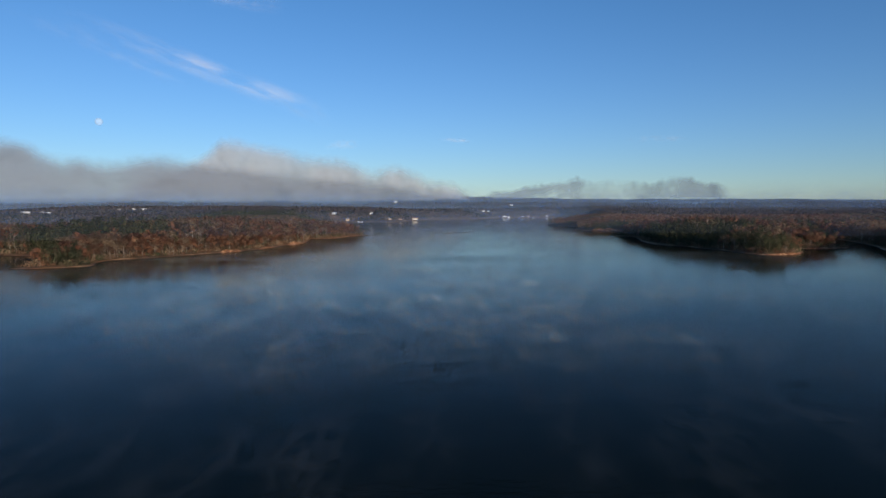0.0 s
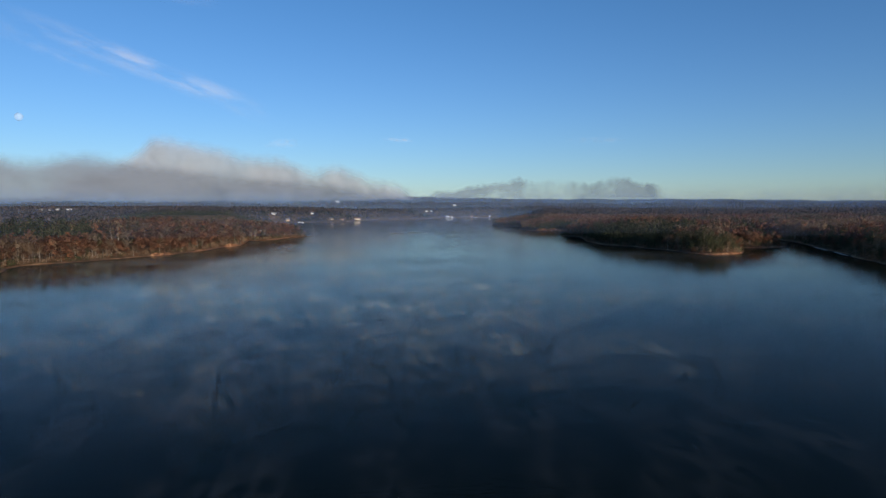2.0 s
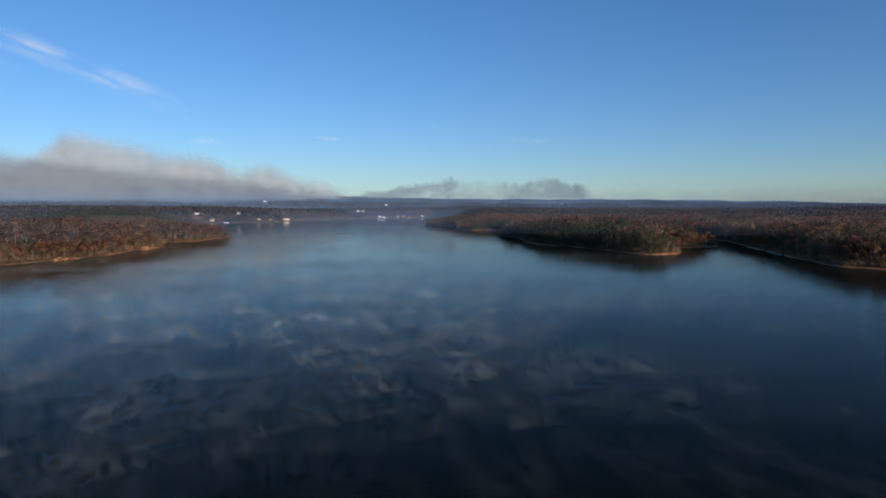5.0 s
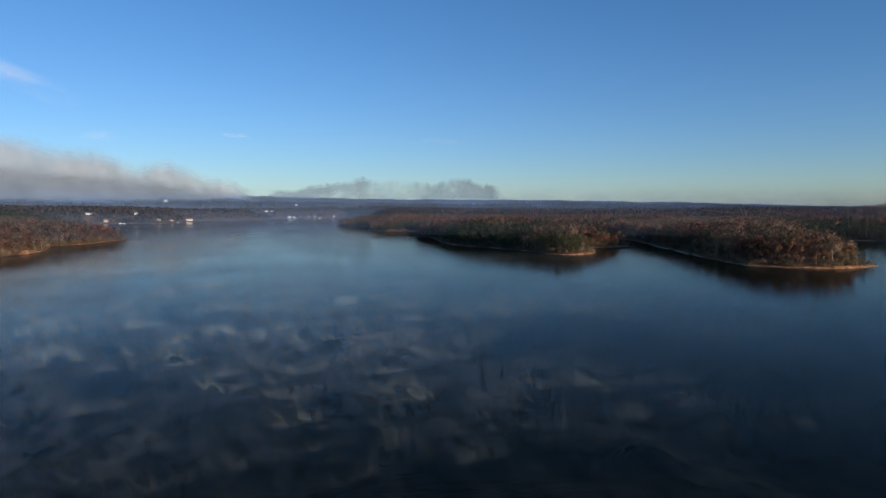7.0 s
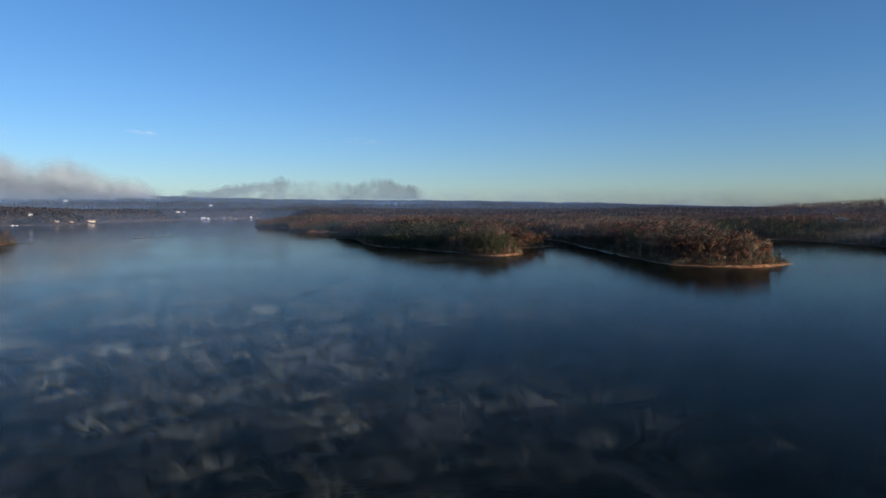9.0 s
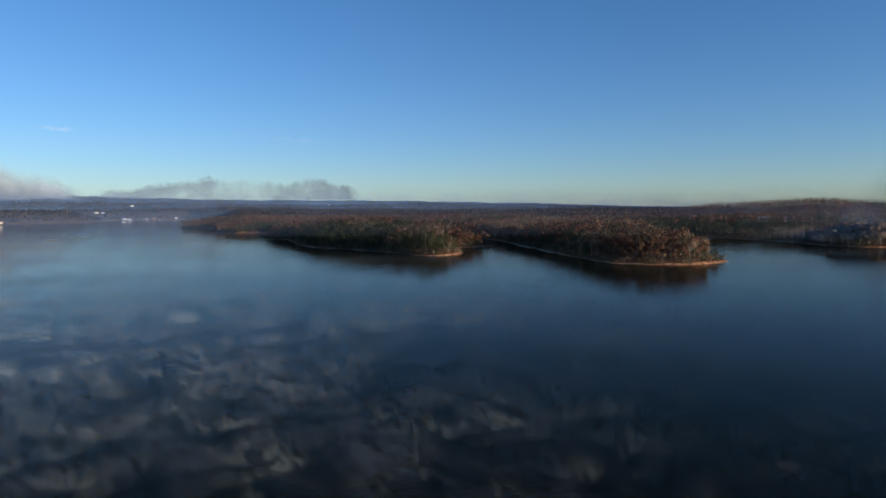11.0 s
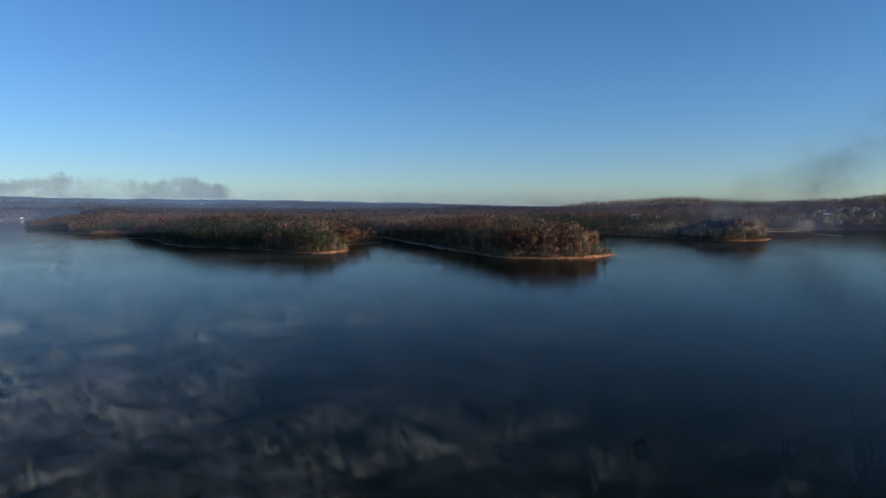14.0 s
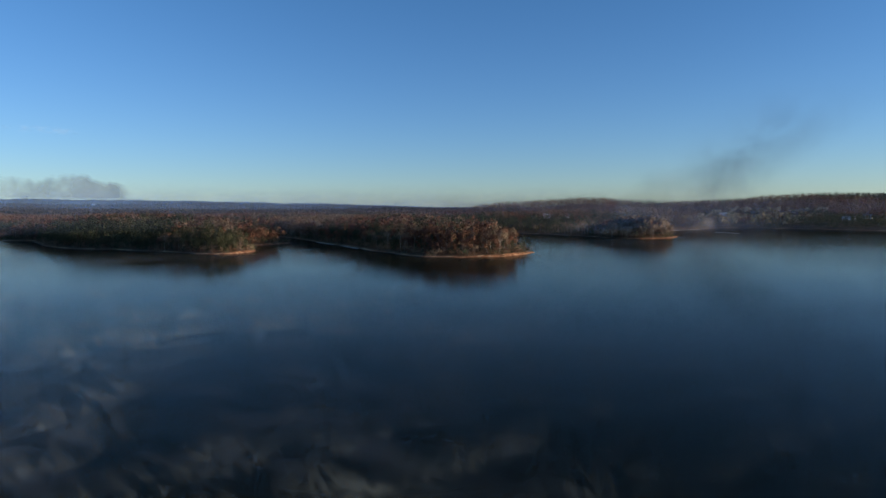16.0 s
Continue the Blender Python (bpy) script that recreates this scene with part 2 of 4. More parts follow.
# Hills: from x, y to x, y, half-width, height.
HILLS = [(-330, 740, -370, 900, 130, 11), (-600, 1760, -430, 1770, 110, 20), (-230, 930, -200, 1040, 60, 5), (330, 720, 360, 1000, 80, 5),
         (420, 480, 520, 650, 60, 4), (330, 1500, 420, 1700, 90, 6), (1375, 1050, 1465, 930, 125, 26), (1560, 760, 2050, 250, 215, 28), (1800, 350, 2000, 0, 260, 25),
         (1050, 800, 1150, 760, 160, 10), (-900, 2800, -1500, 2700, 300, 17), (-350, 2750, -500, 2700, 220, 12)]
RIDGE_BEARING = [-60, -40, -27, -10, 0, 10, 22, 32, 40, 49, 60, 95]
RIDGE_RISE = [12, 17, 23, 25, 25, 20.5, 17, 14.5, 10.5, 4, 0, 0]


def height(x, y, land=None):
    """Ground level."""
    d = inland(x, y) if land is None else land
    r = np.hypot(x - CX, y - CY)
    bearing = np.degrees(np.arctan2(x - CX, y - CY))
    bank = 0.9 * smooth(0, 6, d) + 1.8 * smooth(5, 16, d) * (0.3 + 1.2 * fractal(x, y, 45, 9, 2))
    up = smooth(4, 110, d)
    hills = 3.0 + 6 * (fractal(x, y, 220, 11) - 0.4)
    for ax, ay, bx, by, w, h in HILLS:
        s = np.clip(((x - ax) * (bx - ax) + (y - ay) * (by - ay)) / ((bx - ax) ** 2 + (by - ay) ** 2), 0, 1)
        q = ((x - ax - s * (bx - ax)) ** 2 + (y - ay - s * (by - ay)) ** 2) / w**2
        hills = hills + h * np.exp(-q)
    far = 0.0145 * np.clip(r - 1300, 0, 3000) * (0.55 + 0.9 * fractal(x, y, 700, 13, 3)) * smooth(1.0, 0.0, 0 * r + np.clip((bearing - 40) / 40, 0, 1))
    rise = np.interp(bearing, RIDGE_BEARING, RIDGE_RISE)
    crest = (30 + 4550 * rise / 1124 - 10) + 10 * (fractal(bearing * 40, 0 * r, 90, 15, 3) - 0.5)
    ridge = smooth(3500, 4550, r)
    top = hills + far
    top = top * (1 - ridge) + np.maximum(crest, 0) * ridge
    top = top * smooth(5150, 4800, r)
    return np.where(d > 0, bank + up * top, -0.05 - np.minimum(6, -d * 0.12))

# Houses that show among the woods.
HOMES = [  # x, y, width, depth, storeys, walls, roof
    (-121, 2630, 23, 11, 2, "cream", "brown"), (-366, 2414, 14, 10, 2, "tan", "grey"), (-286, 2504, 12, 9, 2, "white", "grey"), (-427, 2484, 18, 9, 1, "white", "pale"),
    (-1363, 2676, 15, 9, 1, "white", "grey"), (-1338, 2684, 12, 8, 1, "white", "grey"), (-1308, 2690, 17, 9, 2, "white", "grey"), (-1272, 2702, 20, 9, 1, "white", "pale"),
    (-1548, 2357, 30, 12, 2, "white", "pale"), (-1530, 2425, 13, 9, 2, "white", "grey"), (-1480, 2385, 16, 9, 1, "white", "pale"), (-318, 4178, 22, 12, 2, "white", "pale"),
    (208, 3404, 18, 10, 2, "white", "grey"), (236, 3415, 13, 9, 1, "white", "pale"), (314, 3315, 18, 10, 1, "white", "pale"), (335, 3318, 12, 9, 2, "white", "grey"),
    (418, 3400, 11, 8, 1, "white", "grey"), (450, 3412, 11, 8, 2, "tan", "brown"), (560, 3482, 10, 8, 1, "white", "pale"), (419, 3978, 18, 10, 2, "white", "pale"),
    (1530, 3890, 14, 10, 2, "white", "pale"), (862, 2325, 15, 10, 2, "white", "grey"), (1372, 2589, 22, 12, 1, "white", "pale"), (-170, 2470, 12, 8, 1, "tan", "brown"),
    (-205, 2400, 13, 9, 2, "tan", "grey"), (1158, 925, 11, 8, 1, "white", "pale"), (1146, 798, 20, 11, 2, "white", "pale"), (1128, 822, 13, 9, 1, "white", "grey"),
    (1165, 765, 11, 9, 2, "white", "grey"), (1435, 548, 15, 10, 2, "white", "pale"), (1457, 410, 18, 10, 1, "cream", "brown"), (1440, 324, 20, 10, 1, "white", "pale"), (1492, 300, 14, 10, 2, "white", "grey")]

# ---------------------------------------------------------------- mesh helpers
def mesh_object(name, verts, faces, material, parent=None, label="", uv=None, flat=True, normals=None):
    """One mesh object from arrays of places and of triangles or quads."""
    verts, faces = np.asarray(verts, np.float32), np.asarray(faces, np.int32)
    me = bpy.data.meshes.new(name)
    me.vertices.add(len(verts))
    me.vertices.foreach_set("co", verts.ravel())
    k = faces.shape[1]
    me.loops.add(faces.size)
    me.loops.foreach_set("vertex_index", faces.ravel())
    me.polygons.add(len(faces))
    me.polygons.foreach_set("loop_start", np.arange(len(faces), dtype=np.int32) * k)
    me.polygons.foreach_set("loop_total", np.full(len(faces), k, np.int32))
    if not flat:
        me.polygons.foreach_set("use_smooth", np.ones(len(faces), bool))
    if uv is not None:
        layer = me.uv_layers.new(name="uv")
        layer.data.foreach_set("uv", np.asarray(uv, np.float32)[faces.ravel()].ravel())
    me.update(calc_edges=True)
    if normals is not None:      # leaves shade as the rounded crown that they make up
        me.polygons.foreach_set("use_smooth", np.ones(len(faces), bool))
        me.attributes.new("custom_normal", "FLOAT_VECTOR", "POINT").data.foreach_set("vector", np.asarray(normals, np.float32).ravel())
    me.materials.append(material)
    ob = new(name, me)
    ob.parent = parent
    if label:
        tagged(ob, label)
    return ob


def rounded(verts, faces, middle=0.5):
    """Outward directions of a crown's leaves, and its faces all turned outward."""
    v, f = np.asarray(verts, float), np.asarray(faces, int)
    out = v - np.array((0, 0, middle))
    out = out * np.array((1, 1, 0.75)) + 0.10 * np.random.RandomState(len(v)).normal(size=v.shape) * 0.5
    out /= np.linalg.norm(out, axis=1, keepdims=True) + 1e-9
    cross = np.cross(v[f[:, 1]] - v[f[:, 0]], v[f[:, 2]] - v[f[:, 0]])
    wrong = (cross * out[f].mean(1)).sum(1) < 0
    f = np.where(wrong[:, None], f[:, ::-1], f)
    return f, out


def part(name, bm, material, parent, label=""):
    """Links a bmesh as one mesh under a thing."""
    me = bpy.data.meshes.new(name)
    bm.to_mesh(me)
    bm.free()
    me.materials.append(material)
    ob = new(name, me)
    ob.parent = parent
    if label:
        tagged(ob, label)
    return ob


def grid_faces(rows, cols, closed=False):
    i, j = np.meshgrid(np.arange(rows - 1), np.arange(cols if closed else cols - 1), indexing="ij")
    a, b = i * cols + j, i * cols + (j + 1) % cols
    return np.stack([a, b, b + cols, a + cols], -1).reshape(-1, 4)


# ---------------------------------------------------------------- ground and water
def build_ground():
    turn = np.radians(np.concatenate([np.arange(-42, 92, 0.3), np.arange(92, 318, 4.0)]))
    out = np.concatenate([[0.05, 120, 250], 310 * 1.01 ** np.arange(0, 283)])
    r, a = np.meshgrid(out, turn, indexing="ij")
    x, y = CX + r * np.sin(a), CY + r * np.cos(a)
    z = height(x, y)
    ob = mesh_object("ground", np.stack([x, y, z], -1).reshape(-1, 3), grid_faces(*r.shape, closed=True), ground_material(), flat=False)
    tagged(ob, "leaf-littered brown woodland ground with orange clay shores", "ground", kind="structure")


def build_water():
    turn = np.radians(np.arange(0, 360, 5.0))
    out = np.array([0.02, 60, 150, 400, 900, 1800, 3000, 3700])
    r, a = np.meshgrid(out, turn, indexing="ij")
    z = 0 * r
    ob = mesh_object("water", np.stack([CX + r * np.sin(a), CY + r * np.cos(a), z], -1).reshape(-1, 3), grid_faces(*r.shape, closed=True), water_material(), flat=False)
    tagged(ob, "calm dark blue lake water with fine ripples", "lake", kind="structure")


def build_bar(ax, ay, bx, by, r, kind):
    """A low bank that just clears the water."""
    long = math.hypot(bx - ax, by - ay) + 2 * r
    u, v = np.meshgrid(np.linspace(-1, 1, 40), np.linspace(-1, 1, 11))
    x, y = u * long / 2, v * r
    end = np.sqrt(np.clip(1 - u**6, 0, 1)) * (0.55 + 0.7 * fractal(u * 6 + ax, 0 * u, 1.0, 91, 3))
    y = y * end + r * 0.8 * (fractal(u * 3 + ay, 0 * u, 1.0, 92, 2) - 0.5)
    z = -0.25 + (0.75 if kind == "reeds" else 0.6) * (1 - v * v) * np.sqrt(np.clip(1 - u**4, 0, 1)) * (0.6 + 0.8 * fractal(x + ax, y + ay, 4, 93, 3))
    n = Nodes("bar_" + kind)
    p = place_of(n)
    tones = {"reeds": ((0.06, 0.055, 0.03), (0.17, 0.14, 0.07)), "mud": ((0.03, 0.025, 0.02), (0.07, 0.055, 0.045)), "sand": ((0.30, 0.23, 0.17), (0.55, 0.46, 0.37))}[kind]
    tone = n.noise(p, 0.4, 6)
    ob = mesh_object("sandbar", np.stack([x, y, z], -1).reshape(-1, 3), grid_faces(11, 40), n.surface(n.mix(n.span(tone, 0.35, 0.65), *tones), 0.95, n.bump(tone, 0.7, 0.2)), flat=False)
    ob.matrix_basis = pose((ax + bx) / 2, (ay + by) / 2, 0, 0, 0, math.degrees(math.atan2(by - ay, bx - ax)))
    looks = {"reeds": "low bank of dry brown reeds out in the lake", "mud": "low dark mud bank just clear of the water", "sand": "narrow pale sand bar just clear of the water"}
    tagged(ob, looks[kind], "sandbar", kind="structure")


build_ground()
build_water()
for bar in BARS:
    build_bar(*bar)


# ---------------------------------------------------------------- trees
def tube(path, radii, sides):
    """A tapered tube along a path: places and triangles."""
    verts, faces = [], []
    for p, r in zip(path, radii):
        for k in range(sides):
            a = 2 * math.pi * k / sides
            verts.append((p[0] + r * math.cos(a), p[1] + r * math.sin(a), p[2]))
    for i in range(len(path) - 1):
        for k in range(sides):
            a, b = i * sides + k, i * sides + (k + 1) % sides
            faces += [(a, b, b + sides), (a, b + sides, a + sides)]
    return verts, faces


class Shape:
    def __init__(self):
        self.verts, self.faces = [], []

    def add(self, verts, faces):
        n = len(self.verts)
        self.verts += verts
        self.faces += [tuple(i + n for i in f) for f in faces]

    def arrays(self):
        return np.array(self.verts, float), np.array(self.faces, int)


def unit_rows(v):
    return v / (np.linalg.norm(v, axis=1, keepdims=True) + 1e-9)


def unit(v):
    return v / (np.linalg.norm(v) + 1e-6)


def sprays(shape, rng, centre, size, count, length, width, up=0.0, shell=None):
    """Twigs, or with a shell's middle leaf sprays that lie along the crown's outside: slender triangles."""
    for _ in range(count):
        while True:
            q = np.array([rng.uniform(-1, 1) for _ in range(3)])
            if (0.12 if shell is None else 0.3) < q @ q < 1:
                break
        p = np.array(centre) + q * np.array(size)
        loose = np.array([rng.gauss(0, 1) for _ in range(3)])
        if shell is None:
            way = unit(np.array([rng.gauss(q[0], 0.7), rng.gauss(q[1], 0.7), rng.gauss(up + q[2] * 0.4, 0.6)]))
            side = unit(np.cross(way, loose))
        else:
            face = unit(unit(p - np.array(shell)) + 0.28 * loose)
            way = unit(np.cross(face, np.array([rng.gauss(0, 1) for _ in range(3)])))
            side = unit(np.cross(way, face))
        l, w = length * rng.uniform(0.6, 1.4), width * rng.uniform(0.6, 1.4)
        shape.add([tuple(p - side * w), tuple(p + side * w), tuple(p + way * l)], [(0, 1, 2)])


def broadleaf(seed, tall, count, length, width, limbs=9, spread=0.24, sides=5, leafy=False):
    """Trunk and limbs; crown of bare twigs or of dry leaves."""
    rng = random.Random(seed)
    trunk, crown = Shape(), Shape()
    bend = [rng.uniform(-0.03, 0.03) * tall for _ in range(2)]
    path = [(bend[0] * s * s, bend[1] * s, tall * s) for s in (-0.05, 0.3, 0.6, 0.85)]
    trunk.add(*tube(path, [0.015 * tall, 0.012 * tall, 0.008 * tall, 0.002 * tall], sides))
    tips = []
    for k in range(limbs):
        s = rng.uniform(0.18, 0.78)
        a = k * 2.4 + rng.uniform(-0.4, 0.4)
        reach = tall * spread * rng.uniform(0.7, 1.2) * (1.25 - s * 0.6)
        base = (bend[0] * s * s, bend[1] * s, tall * s)
        mid = (base[0] + reach * 0.5 * math.cos(a), base[1] + reach * 0.5 * math.sin(a), base[2] + reach * 0.55)
        tip = (base[0] + reach * math.cos(a), base[1] + reach * math.sin(a), base[2] + reach * 1.25)
        trunk.add(*tube([base, mid, tip], [0.006 * tall, 0.004 * tall, 0.001 * tall], 3))
        tips.append(tip)
    for tip in tips + [path[-1]]:
        r = tall * rng.uniform(0.10, 0.15)
        c = (tip[0], tip[1], min(tip[2], tall * 0.9))
        sprays(crown, rng, c, (r, r, r * 1.1), count // (limbs + 1), length, width, 0.5, (c[0] * 0.7, c[1] * 0.7, c[2] - r * 0.5) if leafy else None)
    return trunk.arrays(), crown.arrays()


def conifer(seed, tall, count, length, width):
    rng = random.Random(seed)
    trunk, crown = Shape(), Shape()
    trunk.add(*tube([(0, 0, -0.05 * tall), (0, 0, 0.5 * tall), (0, 0, 0.97 * tall)], [0.018 * tall, 0.012 * tall, 0.002 * tall], 5))
    tiers = 11
    for k in range(tiers):
        s = 0.13 + 0.83 * k / (tiers - 1)
        reach = tall * (0.055 + 0.17 * math.sin(math.pi * min(1, (1.02 - s) / 0.95)) ** 0.8) * rng.uniform(0.75, 1.2)
        for j in range(5):
            a = j * 1.2566 + k * 0.7 + rng.uniform(-0.3, 0.3)
            c = (reach * 0.62 * math.cos(a), reach * 0.62 * math.sin(a), tall * s + rng.uniform(-0.02, 0.02) * tall)
            sprays(crown, rng, c, (reach * 0.45, reach * 0.45, tall * 0.035), count // (tiers * 5), length, width, 0.1, (0, 0, tall * s - reach * 0.8))
    return trunk.arrays(), crown.arrays()


def clump(seed, tall, count, radius, length, width, low=0.45, pointed=False):
    """A tree of the woods seen only from far: its crown alone."""
    rng = random.Random(seed)
    crown = Shape()
    for k in range(count):
        s = rng.uniform(low, 1.0)
        reach = radius * (1.15 - s if pointed else math.sqrt(max(0.05, 1 - ((s - (low + 1) / 2) / (1 - low) * 1.7) ** 2)))
        a = rng.uniform(0, 6.283)
        q = reach * rng.random() ** 0.35
        lobe = (q * math.cos(a), q * math.sin(a), tall * s * 0.93)
        sprays(crown, rng, lobe, (0.06, 0.06, 0.06), 1, length, width, 0.6, (0, 0, tall * (s * 0.6 if pointed else 0.5)))
    return crown.arrays()


BARE_SPITS = [(474, 424, 13), (820, 428, 15)]     # open sand at the ends of the points


def scatter(step, keep, seed):
    """Jittered places over the land where keep holds."""
    rng = np.random.RandomState(seed)
    x0, x1, y0, y1 = keep["box"]
    x, y = np.meshgrid(np.arange(x0, x1, step), np.arange(y0, y1, step))
    x, y = (x + rng.uniform(-0.45, 0.45, x.shape) * step).ravel(), (y + rng.uniform(-0.45, 0.45, y.shape) * step).ravel()
    r = np.hypot(x - CX, y - CY)
    b = np.degrees(np.arctan2(x - CX, y - CY))
    ok = (r > keep["near"]) & (r < keep["far"]) & (b > -42) & (b < 91)
    x, y = x[ok], y[ok]
    d = inland(x, y)
    ok = (d > keep["inland"][0]) & (d < keep["inland"][1])
    if not keep.get("field"):
        ok &= (((x - 1400) / 170) ** 2 + ((y - 480) / 95) ** 2 > 1) | (rng.uniform(0, 1, x.shape) < 0.16)
    for hx, hy, wide, *_ in HOMES:
        toward = math.hypot(CX - hx, CY - hy)
        ux, uy = (CX - hx) / toward, (CY - hy) / toward
        s = np.clip((x - hx) * ux + (y - hy) * uy, 0, 55 if toward < 2000 else 170)
        ok &= np.hypot(x - hx - s * ux, y - hy - s * uy) > wide * 0.5 + 4
    for hx, hy, wide in BARE_SPITS:
        ok &= np.hypot(x - hx, y - hy) > wide
    x, y, d = x[ok], y[ok], d[ok]
    return x, y, height(x, y, d), d


def kinds(x, y, seed):
    """Which trees stand where: 0 bare, 1 rust-leaved, 2 pine."""
    rng = np.random.RandomState(seed)
    pine = 0.10 + 0.9 * smooth(0.56, 0.66, fractal(x, y, 130, 31, 3))
    for px, py, w, more in PINE_STANDS:
        pine = pine + more * np.exp(-((x - px) ** 2 + (y - py) ** 2) / w**2)
    rust = 0.24 + 0.6 * smooth(0.42, 0.62, fractal(x, y, 70, 41, 3))
    for px, py, w, more in RUST_STANDS:
        rust = rust + more * np.exp(-((x - px) ** 2 + (y - py) ** 2) / w**2)
    roll = rng.uniform(0, 1, x.shape)
    return np.where(roll < pine, 2, np.where(rng.uniform(0, 1, x.shape) < rust, 1, 0))


RUST_STANDS = [(385, 460, 32, 0.7), (420, 425, 30, 0.4), (-300, 545, 40, 0.2), (-230, 720, 60, 0.1), (-180, 1040, 60, 0.4), (480, 620, 90, 0.3)]
PINE_STANDS = [(-395, 700, 55, 0.9), (-345, 730, 45, 0.8), (-430, 770, 70, 0.8), (-515, 1765, 210, 1.6), (300, 640, 45, 0.35), (330, 700, 60, 0.2), (300, 800, 60, 0.5), (296, 900, 70, 0.5), (300, 985, 55, 0.4), (400, 525, 34, 0.7), (436, 610, 45, 0.7), (1150, 700, 120, 0.4), (480, 700, 80, 0.5),
               (455, 425, 22, 0.6), (1000, 650, 130, 0.45), (850, 700, 110, 0.5), (900, 620, 90, 0.4), (322, 625, 42, 0.6), (430, 698, 22, -0.6), (790, 480, 60, -0.5), (1260, 320, 110, 1.0), (1260, 180, 120, 0.8), (-300, 500, 14, 0.3), (-310, 560, 45, -0.7), (-360, 622, 26, -0.8), (-330, 688, 36, 0.9), (-418, 674, 32, 0.9)]


TALL_STANDS = [(772, 447, 38, 0.2), (825, 600, 95, -0.38), (900, 560, 120, -0.25), (-395, 700, 60, 0.1)]     # x, y, spread, how much taller


def stature(x, y):
    """Trees grow taller or lower than usual in some places."""
    more = 1.0
    for px, py, w, by in TALL_STANDS:
        more = more + by * np.exp(-((x - px) ** 2 + (y - py) ** 2) / w**2)
    return more


def woods(name, protos, x, y, z, which, tall, material, label, seed, near=None, even=0.0, crown=True, lift=0.0):
    """Uncounted trees as one mesh."""
    rng = np.random.RandomState(seed)
    pick = rng.randint(0, len(protos), x.shape)
    all_v, all_f, all_n, n = [], [], [], 0
    for k, (v, f) in enumerate(protos):
        f, out = rounded(v, f)
        out = unit_rows(out * (1 - lift) + np.array((0, 0, lift)))     # a closed canopy shades as one
        sel = which & (pick == k)
        c = int(sel.sum())
        if not c:
            continue
        a, s = rng.uniform(0, 6.283, c), tall * ((0.62 + 0.26 * even) + 0.72 * (1 - 0.7 * even) * rng.uniform(0, 1, c) ** 1.3)
        s = s * stature(x[sel], y[sel])
        if near is not None:
            s = s * near[sel]
        w = s * rng.uniform(0.85, 1.25, c)
        vx = v[None, :, 0] * np.cos(a)[:, None] - v[None, :, 1] * np.sin(a)[:, None]
        vy = v[None, :, 0] * np.sin(a)[:, None] + v[None, :, 1] * np.cos(a)[:, None]
        p = np.stack([x[sel][:, None] + vx * w[:, None], y[sel][:, None] + vy * w[:, None], z[sel][:, None] + v[None, :, 2] * s[:, None]], -1)
        all_v.append(p.reshape(-1, 3))
        ca, sa = np.cos(a)[:, None], np.sin(a)[:, None]
        all_n.append(np.stack([out[None, :, 0] * ca - out[None, :, 1] * sa, out[None, :, 0] * sa + out[None, :, 1] * ca, np.broadcast_to(out[None, :, 2], vx.shape)], -1).reshape(-1, 3))
        all_f.append((f[None] + (n + np.arange(c) * len(v))[:, None, None]).reshape(-1, 3))
        n += c * len(v)
    if all_v:
        ob = mesh_object(name, np.concatenate(all_v), np.concatenate(all_f), material, normals=np.concatenate(all_n) if crown else None)
        tagged(ob, label, "woods", kind="stuff")


def tree_thing(name, trunk, crown, material, label, category, group, bark):
    root = new(name)
    tagged(root, label, category, group)
    mesh_object("trunk", *trunk, bark, root)
    leaves, out = rounded(*crown, 0.55)
    mesh_object("crown", crown[0], leaves, material, root, normals=out)
    return root


def build_front_trees():
    """The trees along the water's edge, each a thing of its own."""
    rng = random.Random(5)
    bare = [tree_thing("bare_tree", *broadleaf(s, 1.0, 400, 0.11, 0.0065), m_twigs, "bare grey-brown broadleaf tree with pale trunk near the shore", "tree", "bare trees along the shore", m_bark) for s in range(4)]
    rust = [tree_thing("oak_tree", *broadleaf(20 + s, 1.0, 420, 0.055, 0.021, 8, 0.2, 5, True), m_rust, "oak tree with dry rust-brown leaves near the shore", "tree", "oaks along the shore", m_bark_dark) for s in range(3)]
    pine = [tree_thing("pine_tree", *conifer(40 + s, 1.0, 385, 0.065, 0.013), m_needles, "dark green pine tree standing near the shore", "tree", "pines along the shore", m_bark_dark) for s in range(3)]
    x, y, z, d = scatter(5.6, dict(box=(-460, 900, 380, 1300), near=300, far=1250, inland=(4.5, 25)), 3)
    k = kinds(x, y, 7)
    order = np.argsort(np.hypot(x - CX, y - CY))
    used, taken = [0, 0, 0], np.zeros(len(x), bool)
    protos = (bare, rust, pine)
    for i in order:
        kind = int(k[i])
        if used[kind] >= 290:
            continue
        proto = protos[kind][used[kind] % len(protos[kind])]
        s = (rng.uniform(11, 21.5) if kind < 2 else rng.uniform(9, 21.5)) * float(0.72 + 0.3 * smooth(7, 24, d[i])) * float(stature(x[i], y[i]))
        m = pose(float(x[i]), float(y[i]), float(z[i]) - 0.1, rng.uniform(-3, 3), rng.uniform(-3, 3), rng.uniform(0, 360)) @ Matrix.Diagonal((s * rng.uniform(0.85, 1.2), s * rng.uniform(0.85, 1.2), s, 1))
        if used[kind] < len(protos[kind]):
            proto.matrix_basis = m
        else:
            twin = copy_thing(proto, Matrix())
            twin.matrix_basis = m
        used[kind] += 1
        taken[i] = True
    rest = ~taken
    return x[rest], y[rest], z[rest], k[rest], d[rest]


